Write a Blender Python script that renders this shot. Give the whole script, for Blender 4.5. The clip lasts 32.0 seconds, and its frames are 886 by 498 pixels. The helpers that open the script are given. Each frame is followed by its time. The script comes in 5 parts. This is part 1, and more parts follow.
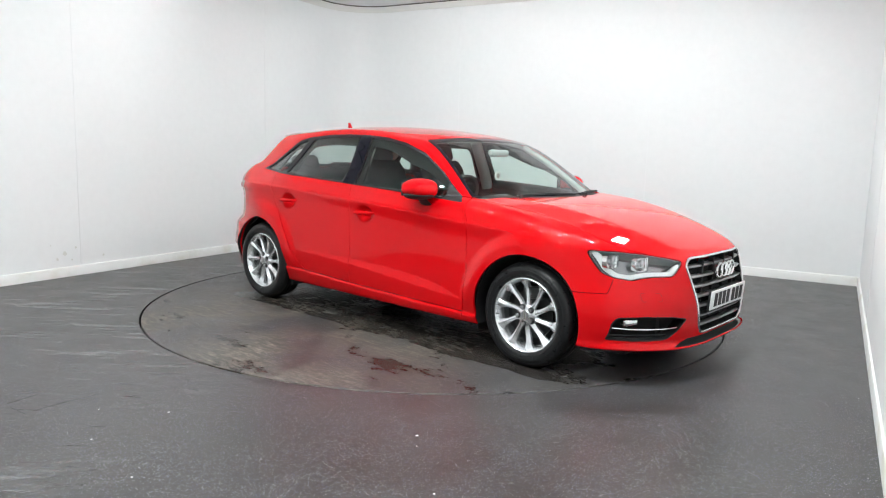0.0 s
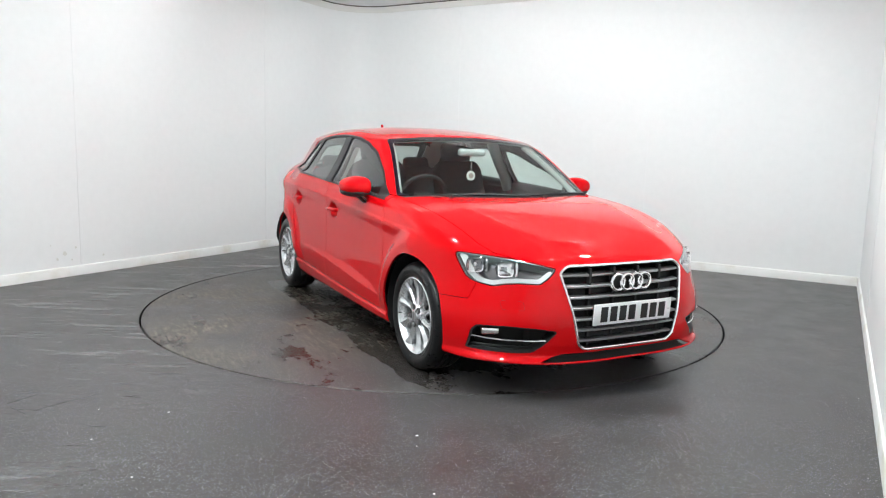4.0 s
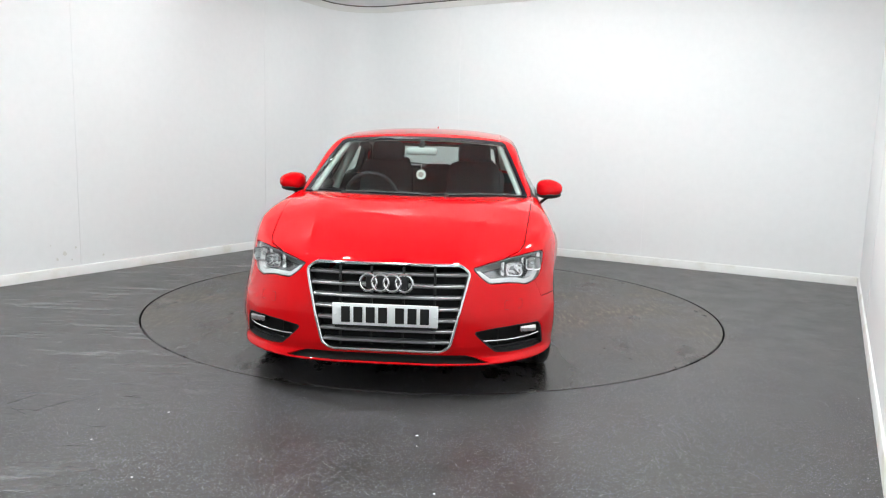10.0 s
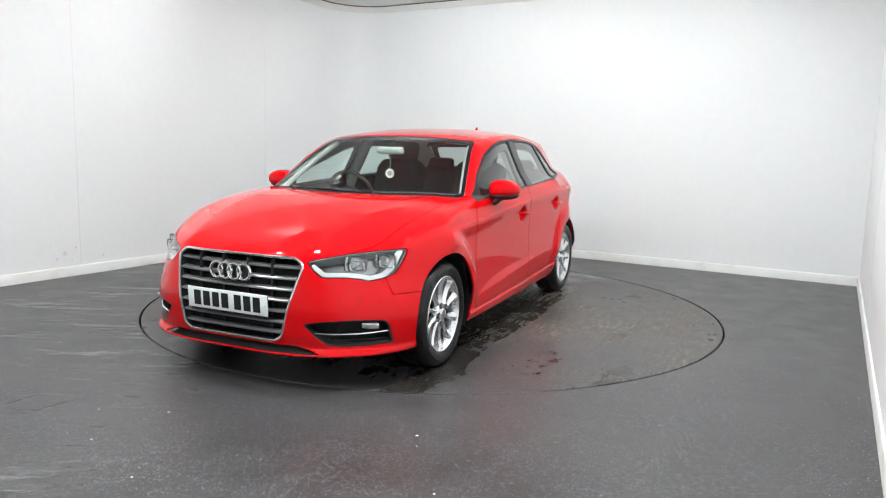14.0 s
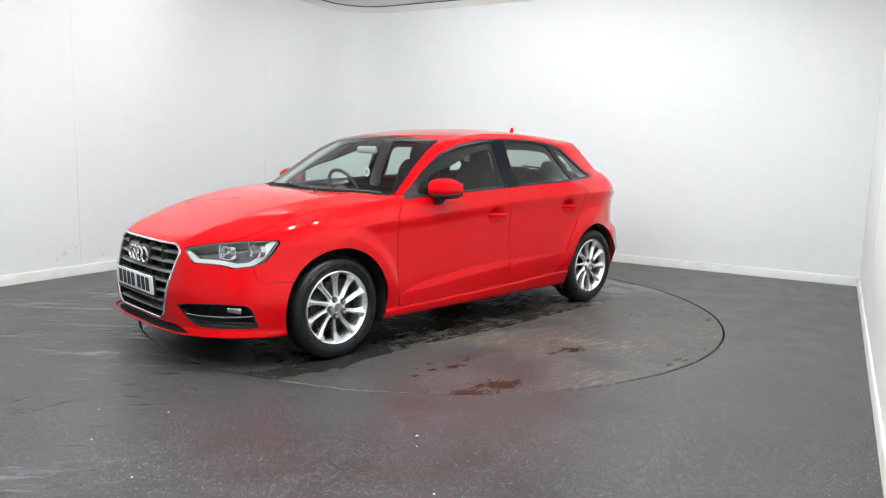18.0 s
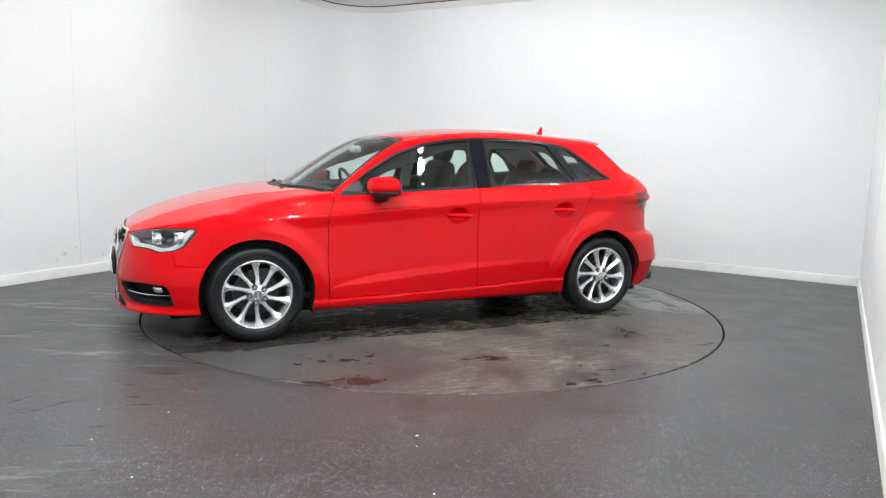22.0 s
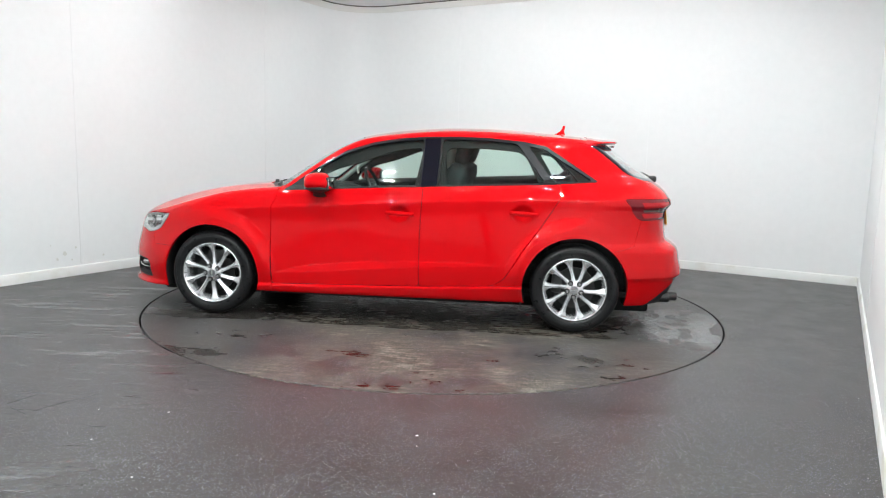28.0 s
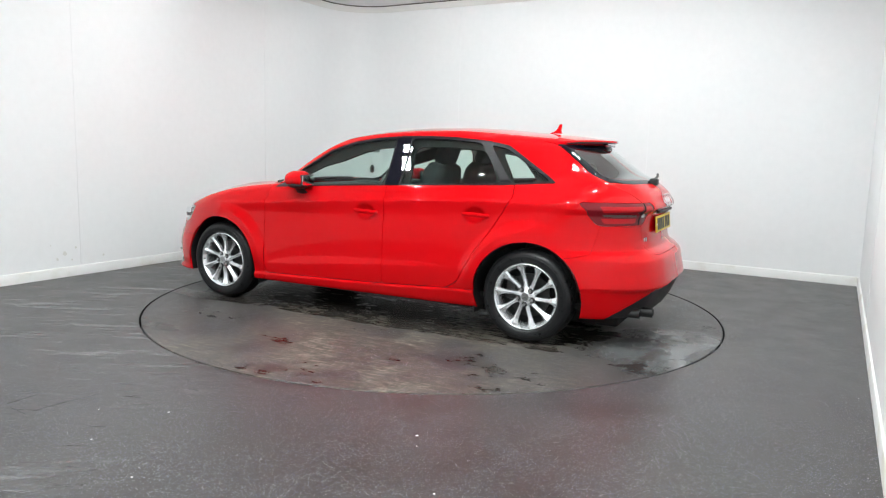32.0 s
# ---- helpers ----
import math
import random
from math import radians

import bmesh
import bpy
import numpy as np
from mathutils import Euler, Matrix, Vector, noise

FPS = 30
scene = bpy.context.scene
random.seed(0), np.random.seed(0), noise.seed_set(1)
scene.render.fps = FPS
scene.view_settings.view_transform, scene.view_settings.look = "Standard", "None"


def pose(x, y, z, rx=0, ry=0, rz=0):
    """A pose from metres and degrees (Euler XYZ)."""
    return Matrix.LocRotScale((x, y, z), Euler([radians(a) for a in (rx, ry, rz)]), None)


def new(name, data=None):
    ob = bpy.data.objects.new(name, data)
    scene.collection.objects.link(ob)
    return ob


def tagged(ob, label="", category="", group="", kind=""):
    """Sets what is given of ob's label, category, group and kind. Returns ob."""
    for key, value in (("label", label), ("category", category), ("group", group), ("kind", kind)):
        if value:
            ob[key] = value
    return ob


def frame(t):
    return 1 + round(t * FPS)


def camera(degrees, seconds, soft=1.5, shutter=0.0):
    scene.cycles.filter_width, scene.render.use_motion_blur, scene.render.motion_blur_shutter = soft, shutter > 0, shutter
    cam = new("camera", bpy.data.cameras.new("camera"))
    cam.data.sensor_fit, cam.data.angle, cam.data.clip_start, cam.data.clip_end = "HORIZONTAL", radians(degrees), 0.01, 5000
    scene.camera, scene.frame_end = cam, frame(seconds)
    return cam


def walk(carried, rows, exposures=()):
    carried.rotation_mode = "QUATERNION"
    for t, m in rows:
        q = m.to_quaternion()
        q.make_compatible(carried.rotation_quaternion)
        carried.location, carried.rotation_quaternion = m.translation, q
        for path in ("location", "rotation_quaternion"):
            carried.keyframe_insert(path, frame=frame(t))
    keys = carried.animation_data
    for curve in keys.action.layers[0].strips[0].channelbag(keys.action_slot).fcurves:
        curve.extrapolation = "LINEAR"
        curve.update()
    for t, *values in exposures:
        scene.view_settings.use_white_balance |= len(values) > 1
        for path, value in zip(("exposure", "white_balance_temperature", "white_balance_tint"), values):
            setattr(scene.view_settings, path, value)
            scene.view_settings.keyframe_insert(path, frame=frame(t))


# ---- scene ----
cam = camera(63.23, 32.0, soft=1.15)
EYE = pose(0, -5.8268, 1.2631, 82.024, 0, -0.633) @ pose(0, 0, 0, 0, 0, 1.54)
walk(cam, [(0.0, EYE), (32.0, EYE)])

# ---- light: a closed white photo booth, lit by small flood lamps; tilted ones are added to brighten the walls ----
world = bpy.data.worlds.new("world")
scene.world = world
world.use_nodes = True
world.node_tree.nodes["Background"].inputs[0].default_value = (0.9, 0.93, 1.0, 1)
world.node_tree.nodes["Background"].inputs[1].default_value = 0.05
scene.view_settings.exposure = 0.0
LAMP_GLOW = 770.0

# room axes: u along the back wall, v along the side walls
ROOM_TURN = radians(-30.3)
UX = Vector((math.cos(ROOM_TURN), math.sin(ROOM_TURN), 0))
VX = Vector((-math.sin(ROOM_TURN), math.cos(ROOM_TURN), 0))
U_LEFT, U_RIGHT, V_BACK, V_FRONT, CEIL = -3.29, 3.05, 3.225, -8.2, 3.12
ROOM = Matrix.Rotation(ROOM_TURN, 4, "Z")

# turntable and car: angle of the car's nose, degrees, against time
TURN = [(0.0, -42.1), (3.0, -57.6), (6.0, -73.2), (9.0, -88.85), (11.0, -99.2), (13.0, -109.7), (16.0, -125.4), (19.0, -141.1),
        (21.0, -151.6), (23.0, -161.9), (25.0, -172.1), (28.0, -187.2), (30.0, -197.4), (32.0, -207.6)]
CAR_OFF = (0.235, -0.068)


# ---- materials ----
def mat(name, color=(0.5, 0.5, 0.5), rough=0.5, metal=0.0, coat=0.0, spec=0.5, trans=0.0, ior=1.45, emit=None, glow=0.0):
    m = bpy.data.materials.new(name)
    m.use_nodes = True
    b = m.node_tree.nodes["Principled BSDF"]
    b.inputs["Base Color"].default_value = (*color, 1)
    b.inputs["Roughness"].default_value = rough
    b.inputs["Metallic"].default_value = metal
    b.inputs["Coat Weight"].default_value = coat
    b.inputs["Coat Roughness"].default_value = 0.008
    b.inputs["Specular IOR Level"].default_value = spec
    b.inputs["Transmission Weight"].default_value = trans
    b.inputs["IOR"].default_value = ior
    if emit:
        b.inputs["Emission Color"].default_value = (*emit, 1)
        b.inputs["Emission Strength"].default_value = glow
    return m


def nodes(m):
    return m.node_tree.nodes, m.node_tree.links, m.node_tree.nodes["Principled BSDF"]


def tex(m, kind, scale, detail=4.0, rough=0.55, coords="Object", stretch=None):
    n, l, _ = nodes(m)
    c = n.new("ShaderNodeTexCoord")
    t = n.new("ShaderNodeTexNoise" if kind == "noise" else "ShaderNodeTexVoronoi" if kind == "voronoi" else "ShaderNodeTexWave")
    t.inputs["Scale"].default_value = scale
    if kind != "voronoi":
        t.inputs["Detail"].default_value = detail
    if kind == "noise":
        t.inputs["Roughness"].default_value = rough
    out = c.outputs[coords]
    if stretch:
        mp = n.new("ShaderNodeMapping")
        mp.inputs["Scale"].default_value = stretch
        l.new(out, mp.inputs[0])
        out = mp.outputs[0]
    l.new(out, t.inputs["Vector"])
    return t


def ramp(m, src, stops):
    n, l, _ = nodes(m)
    r = n.new("ShaderNodeValToRGB")
    while len(r.color_ramp.elements) < len(stops):
        r.color_ramp.elements.new(0.5)
    for e, (p, c) in zip(r.color_ramp.elements, stops):
        e.position = p
        e.color = (*c, 1) if isinstance(c, tuple) else (c, c, c, 1)
    l.new(src, r.inputs[0])
    return r.outputs[0]


def mix(m, fac, a, b, mode="MIX"):
    n, l, _ = nodes(m)
    x = n.new("ShaderNodeMix")
    x.data_type, x.blend_type = "RGBA", mode
    for i, v in ((0, fac), (6, a), (7, b)):
        if isinstance(v, (int, float)):
            x.inputs[i].default_value = v if i == 0 else (v, v, v, 1)
        elif isinstance(v, tuple):
            x.inputs[i].default_value = (*v, 1)
        else:
            l.new(v, x.inputs[i])
    return x.outputs[2]


def bump(m, src, strength, dist=0.01):
    n, l, b = nodes(m)
    x = n.new("ShaderNodeBump")
    x.inputs["Strength"].default_value = strength
    x.inputs["Distance"].default_value = dist
    l.new(src, x.inputs["Height"])
    old = b.inputs["Normal"].links
    if old:
        l.new(old[0].from_socket, x.inputs["Normal"])
    l.new(x.outputs[0], b.inputs["Normal"])


def feed(m, socket, src):
    n, l, b = nodes(m)
    l.new(src, b.inputs[socket])


M = {}
M["paint"] = mat("red_paint", (0.60, 0.002, 0.005), 0.5, 0.0, 1.0, 0.0)
M["paint"].node_tree.nodes["Principled BSDF"].inputs["Coat IOR"].default_value = 1.34
M["black_gloss"] = mat("black_gloss", (0.005, 0.005, 0.010), 0.025, 0.0, 0.0, 0.35)
M["trim"] = mat("dark_trim", (0.013, 0.013, 0.015), 0.34, 0.0, 0.0, 0.18)
M["rubber"] = mat("rubber", (0.018, 0.018, 0.018), 0.6)
M["plastic"] = mat("black_plastic", (0.015, 0.015, 0.016), 0.5)
M["chrome"] = mat("chrome", (0.90, 0.90, 0.91), 0.07, 1.0)
M["satin"] = mat("satin_metal", (0.42, 0.42, 0.43), 0.3, 1.0)
M["alloy"] = mat("alloy_wheel", (0.78, 0.79, 0.81), 0.25, 0.75, 0.4)
M["bolt"] = mat("bolt_steel", (0.50, 0.50, 0.51), 0.25, 0.9)
M["disc"] = mat("brake_disc", (0.05, 0.05, 0.05), 0.45, 0.8)
M["dark"] = mat("dark_void", (0.006, 0.006, 0.006), 0.8)
M["cloth"] = mat("seat_cloth", (0.019, 0.026, 0.028), 0.9)
M["lining"] = mat("pale_grey_lining", (0.44, 0.45, 0.43), 0.8)
M["red_lens"] = mat("red_lens", (0.50, 0.004, 0.010), 0.12, 0.0, 0.3, 0.3)
M["dark_red"] = mat("dark_red_lens", (0.17, 0.004, 0.010), 0.1, 0.0, 0.3, 0.3)
M["white_plate"] = mat("white_plate", (0.82, 0.83, 0.84), 0.4)
M["yellow_plate"] = mat("yellow_plate", (0.75, 0.55, 0.04), 0.4)
M["ink"] = mat("black_ink", (0.01, 0.01, 0.01), 0.5)


def thin_glass(name, tint, gloss=0.11, graze=1.0):
    """A thin pane: tinted see-through plus a mirror-like gloss that grows at grazing angles."""
    m = bpy.data.materials.new(name)
    m.use_nodes = True
    n, l = m.node_tree.nodes, m.node_tree.links
    n.remove(n["Principled BSDF"])
    t = n.new("ShaderNodeBsdfTransparent")
    t.inputs[0].default_value = (*tint, 1)
    g = n.new("ShaderNodeBsdfGlossy")
    g.inputs["Roughness"].default_value = 0.01
    g.inputs[0].default_value = (1, 1, 1, 1)
    lw = n.new("ShaderNodeLayerWeight")
    lw.inputs["Blend"].default_value = 0.5
    po = n.new("ShaderNodeMath")
    po.operation = "POWER"
    po.inputs[1].default_value = 3.4
    l.new(lw.outputs["Facing"], po.inputs[0])
    fr = n.new("ShaderNodeMath")
    fr.operation = "MULTIPLY_ADD"
    fr.inputs[1].default_value = graze
    fr.inputs[2].default_value = gloss
    l.new(po.outputs[0], fr.inputs[0])
    mx = n.new("ShaderNodeMixShader")
    l.new(fr.outputs[0], mx.inputs[0])
    l.new(t.outputs[0], mx.inputs[1])
    l.new(g.outputs[0], mx.inputs[2])
    l.new(mx.outputs[0], n["Material Output"].inputs[0])
    return m


M["glass"] = thin_glass("window_glass", (0.82, 0.94, 0.89), 0.055, 0.75)
M["glass_front"] = thin_glass("windscreen_glass", (0.86, 0.94, 0.92), 0.045, 0.5)
M["lens"] = thin_glass("clear_lens", (0.96, 0.97, 0.97), 0.045, 0.6)

# booth: white painted panels, a grey speckled vinyl floor that is damp in places
M["wall"] = mat("white_wall_paint", (0.80, 0.80, 0.81), 0.45)
w1 = tex(M["wall"], "noise", 0.7, 3)
w2 = tex(M["wall"], "noise", 14, 5)
feed(M["wall"], "Base Color", mix(M["wall"], 1.0, ramp(M["wall"], w1.outputs[0], [(0.3, (0.83, 0.835, 0.845)), (0.7, (0.86, 0.86, 0.865))]),
                                  ramp(M["wall"], w2.outputs[0], [(0.2, 0.97), (0.7, 1.0)]), "MULTIPLY"))
feed(M["wall"], "Roughness", ramp(M["wall"], w2.outputs[0], [(0.3, 0.4), (0.7, 0.55)]))
bump(M["wall"], w2.outputs[0], 0.05, 0.004)
M["skirting"] = mat("white_skirting", (0.78, 0.78, 0.76), 0.4)
s1 = tex(M["skirting"], "noise", 3.0, 5)
feed(M["skirting"], "Base Color", ramp(M["skirting"], s1.outputs[0], [(0.25, (0.66, 0.63, 0.56)), (0.5, (0.80, 0.80, 0.79)), (0.8, (0.84, 0.84, 0.84))]))
M["ceiling"] = mat("ceiling_paint", (0.84, 0.84, 0.84), 0.7)
M["spot_light"] = mat("spot_light", (0.9, 0.9, 0.9), 0.5, emit=(0.92, 1.0, 0.995), glow=LAMP_GLOW)


def math_node(m, op, a, b=None):
    n, l, _ = nodes(m)
    x = n.new("ShaderNodeMath")
    x.operation = op
    for i, v in enumerate((a, b)):
        if v is None:
            continue
        if isinstance(v, (int, float)):
            x.inputs[i].default_value = v
        else:
            l.new(v, x.inputs[i])
    return x.outputs[0]


def floor_material(name, table):
    """Dark grey vinyl with pale flecks; puddles and dried water marks, and drag marks on the fixed floor. Water sheen
    and the car's shade are painted into the colour.
    """
    m = mat(name, (0.07, 0.068, 0.068), 0.4, spec=0.28 if table else 0.37)
    n, l, b = nodes(m)
    big = tex(m, "noise", 0.8, 5, 0.6)
    mid = tex(m, "noise", 4.0, 7, 0.7)
    grit = tex(m, "noise", 38, 6, 0.75, stretch=(0.7, 1.4, 1))
    fine = tex(m, "noise", 170, 3)
    base = ramp(m, big.outputs[0], [(0.3, (0.041, 0.0372, 0.0345)), (0.5, (0.051, 0.0468, 0.0435)), (0.72, (0.061, 0.0562, 0.052))])
    base = mix(m, 0.7, base, ramp(m, mid.outputs[0], [(0.3, 0.70), (0.7, 1.14)]), "MULTIPLY")
    base = mix(m, 0.75, base, ramp(m, grit.outputs[0], [(0.3, 0.55), (0.5, 0.95), (0.7, 1.55)]), "MULTIPLY")
    base = mix(m, 0.7, base, ramp(m, fine.outputs[0], [(0.3, 0.4), (0.7, 1.6)]), "MULTIPLY")
    # pale and bluish flecks of two sizes, thinner in worn patches
    patch = ramp(m, mid.outputs[0], [(0.35, 0.14), (0.6, 0.46)])
    for scale, size, share in ((230, 0.36, 1.0), (130, 0.26, 0.6), (75, 0.17, 0.2)):
        speck = tex(m, "voronoi", scale)
        sep = n.new("ShaderNodeSeparateColor")
        l.new(speck.outputs["Color"], sep.inputs[0])
        fleck = math_node(m, "MULTIPLY", math_node(m, "LESS_THAN", speck.outputs["Distance"], size), math_node(m, "LESS_THAN", sep.outputs[0], math_node(m, "MULTIPLY", patch, share)))
        base = mix(m, fleck, base, ramp(m, sep.outputs[1], [(0.15, (0.07, 0.075, 0.15)), (0.45, (0.12, 0.12, 0.19)), (0.75, (0.30, 0.30, 0.37)), (0.97, (0.55, 0.55, 0.55))]))
    rough = ramp(m, mid.outputs[0], [(0.3, 0.28), (0.7, 0.44)])
    co = n.new("ShaderNodeTexCoord")
    xyz = n.new("ShaderNodeSeparateXYZ")
    l.new(co.outputs["Object"], xyz.inputs[0])
    if table:
        # dried tan marks, then darker damp patches over them, most of them where water ran off the car; the mask under
        # the car also paints in its shade
        dry = tex(m, "noise", 1.3, 9, 0.7, stretch=(1.0, 0.8, 1))
        dm = ramp(m, dry.outputs[0], [(0.42, 0.0), (0.54, 1.0)])
        far = ramp(m, math_node(m, "MULTIPLY", math_node(m, "ABSOLUTE", math_node(m, "ADD", xyz.outputs[0], 0.15)), 0.5), [(0.40, 1.0), (0.85, 0.12)])
        dm = math_node(m, "MULTIPLY", dm, far)
        streak = tex(m, "noise", 14.0, 9, 0.8, stretch=(0.5, 2.2, 1))
        scuff = tex(m, "noise", 30.0, 6, 0.8, stretch=(2.4, 0.5, 1))
        tan = mix(m, 1.0, (0.126, 0.114, 0.097), ramp(m, streak.outputs[0], [(0.41, 0.32), (0.5, 0.8), (0.59, 1.8)]), "MULTIPLY")
        tan = mix(m, 0.7, tan, ramp(m, scuff.outputs[0], [(0.42, 0.6), (0.58, 1.5)]), "MULTIPLY")
        base = mix(m, math_node(m, "MULTIPLY", dm, 0.88), base, tan)
        wet = tex(m, "noise", 1.5, 10, 0.72, stretch=(0.75, 1.2, 1))
        # box mask below the car: water run-off plus the car's shade put into the colour
        drip_shade = ramp(m, math_node(m, "ABSOLUTE", math_node(m, "ADD", xyz.outputs[1], 0.07)), [(0.95, 1.0), (1.80, 0.0)])
        drip_shade = math_node(m, "MULTIPLY", drip_shade, ramp(m, math_node(m, "MULTIPLY", math_node(m, "ABSOLUTE", math_node(m, "ADD", xyz.outputs[0], -0.2)), 0.4), [(0.52, 1.0), (0.74, 0.0)]))
        wf = math_node(m, "ADD", wet.outputs[0], math_node(m, "MULTIPLY", drip_shade, 0.171))
        wm = ramp(m, wf, [(0.555, 0.0), (0.585, 1.0)])
        wm2 = math_node(m, "MULTIPLY", wm, 0.85)
        base = mix(m, wm2, base, mix(m, 1.0, base, (0.34, 0.30, 0.275), "MULTIPLY"))
        rough = mix(m, dm, rough, ramp(m, streak.outputs[0], [(0.35, 0.34), (0.65, 0.6)]))
        rough = mix(m, wm2, rough, 0.24)
        # standing water behind the rear bumper, with the wall's reflection painted into its colour
        px_ = math_node(m, "POWER", math_node(m, "MULTIPLY", math_node(m, "ADD", xyz.outputs[0], 1.95), 1.7), 2.0)
        py_ = math_node(m, "POWER", math_node(m, "MULTIPLY", math_node(m, "ADD", xyz.outputs[1], -0.45), 1.5), 2.0)
        near = ramp(m, math_node(m, "ADD", px_, py_), [(0.3, 1.0), (1.0, 0.0)])
        rip = tex(m, "noise", 3.4, 8, 0.75, stretch=(1.8, 0.8, 1))
        pool = math_node(m, "MULTIPLY", near, ramp(m, rip.outputs[0], [(0.47, 0.0), (0.51, 1.0)]))
        rough = mix(m, pool, rough, 0.05)
        # pale tone stands for the white wall mirrored in the water
        base = mix(m, math_node(m, "MULTIPLY", pool, 0.55), base, (0.17, 0.175, 0.18))
        bump_amount = 0.14
    else:
        # drag marks; the pale ones have the white sheen of water painted in
        drag_sheen = tex(m, "noise", 1.5, 12, 0.80, stretch=(0.6, 4.2, 1))
        west = ramp(m, math_node(m, "MULTIPLY", math_node(m, "ADD", xyz.outputs[0], 0.6), -0.6), [(0.2, 0.0), (0.75, 1.0)])
        dm = math_node(m, "MULTIPLY", ramp(m, drag_sheen.outputs[0], [(0.555, 0.0), (0.585, 1.0)]), west)
        base = mix(m, math_node(m, "MULTIPLY", dm, 0.55), base, (0.165, 0.162, 0.162))
        dk = math_node(m, "MULTIPLY", ramp(m, drag_sheen.outputs[0], [(0.40, 1.0), (0.43, 0.0)]), west)
        base = mix(m, math_node(m, "MULTIPLY", dk, 0.6), base, (0.026, 0.025, 0.025))
        rough = mix(m, dm, rough, 0.12)
        rough = mix(m, dk, rough, 0.16)
        bump_amount = 0.20
    feed(m, "Base Color", base)
    feed(m, "Roughness", rough)
    bump(m, fine.outputs[0], bump_amount, 0.002)
    bump(m, grit.outputs[0], bump_amount, 0.003)
    return m


M["floor"] = floor_material("speckled_floor", False)
M["table"] = floor_material("turntable_floor", True)
M["glass_dark"] = thin_glass("tinted_rear_glass", (0.66, 0.72, 0.70))
M["tyre"] = mat("tyre_rubber", (0.010, 0.010, 0.011), 0.42, 0.0, 0.0, 0.4)
t1 = tex(M["tyre"], "noise", 40, 4)
feed(M["tyre"], "Roughness", ramp(M["tyre"], t1.outputs[0], [(0.3, 0.24), (0.7, 0.46)]))
bump(M["tyre"], t1.outputs[0], 0.15, 0.002)
M["slat"] = mat("grille_slat", (0.42, 0.42, 0.43), 0.34, 0.85)
M["lamp_inside"] = mat("lamp_inside", (0.30, 0.30, 0.31), 0.22, 0.9)
M["lamp_wall"] = mat("lamp_wall", (0.16, 0.16, 0.165), 0.3, 0.3)
M["lens_bulb"] = mat("bulb_shield", (0.7, 0.72, 0.74), 0.08, 0.6)
M["drl"] = mat("frosted_white", (0.74, 0.75, 0.76), 0.2, 0.25, 0.5)
M["smoke"] = mat("smoked_lens", (0.12, 0.06, 0.06), 0.12, 0.0, 1.0)
M["paint_dark"] = mat("red_shadow_joint", (0.20, 0.003, 0.004), 0.5)
M["exhaust"] = mat("exhaust_steel", (0.08, 0.08, 0.08), 0.35, 1.0)
M["mirror"] = mat("mirror_glass", (0.85, 0.87, 0.88), 0.01, 1.0)
M["pale_plastic"] = mat("pale_plastic", (0.45, 0.47, 0.46), 0.5)
M["pendant"] = mat("pendant_white", (0.75, 0.73, 0.70), 0.5)
M["pendant_face"] = mat("pendant_face", (0.38, 0.30, 0.27), 0.5)
M["coving"] = mat("white_coving", (0.74, 0.73, 0.71), 0.6)
M["stain"] = mat("grey_smudge", (0.70, 0.69, 0.66), 0.6)
M["lining_dark"] = mat("dark_grey_lining", (0.012, 0.012, 0.012), 0.8, spec=0.2)
M["edge_strip"] = mat("dark_edge_strip", (0.10, 0.09, 0.085), 0.7)


# ---- mesh helpers ----
def mesh_of(name, verts, faces, material, parent=None, label="", smooth=True, normals=None):
    me = bpy.data.meshes.new(name)
    me.from_pydata([tuple(v) for v in verts], [], [tuple(f) for f in faces])
    me.materials.append(material)
    me.polygons.foreach_set("use_smooth", [smooth] * len(me.polygons))
    me.update()
    if normals is not None:
        me.normals_split_custom_set_from_vertices([tuple(n) for n in normals])
    ob = new(name, me)
    if parent:
        ob.parent = parent
    if label:
        ob["label"] = label
    return ob


def part(name, bm, material, parent=None, label="", smooth=30):
    me = bpy.data.meshes.new(name)
    bmesh.ops.recalc_face_normals(bm, faces=bm.faces)
    bm.to_mesh(me)
    bm.free()
    me.materials.append(material)
    if smooth:
        me.polygons.foreach_set("use_smooth", [True] * len(me.polygons))
        me.set_sharp_from_angle(angle=radians(smooth))
    ob = new(name, me)
    if parent:
        ob.parent = parent
    if label:
        ob["label"] = label
    return ob


def empty(name, m=None):
    ob = new(name)
    ob.empty_display_size = 0.2
    if m is not None:
        ob.matrix_basis = m
    return ob


def box(bm, c, s, rot=None, bevel=0.0, segments=2):
    r = bmesh.ops.create_cube(bm, size=1.0)
    m = Matrix.Translation(c) @ (rot if rot is not None else Matrix.Identity(4)) @ Matrix.Diagonal((*s, 1))
    bmesh.ops.transform(bm, matrix=m, verts=r["verts"])
    if bevel:
        es = {e for v in r["verts"] for e in v.link_edges}
        bmesh.ops.bevel(bm, geom=list(es), offset=bevel, segments=segments, affect="EDGES", profile=0.5)
    return bm


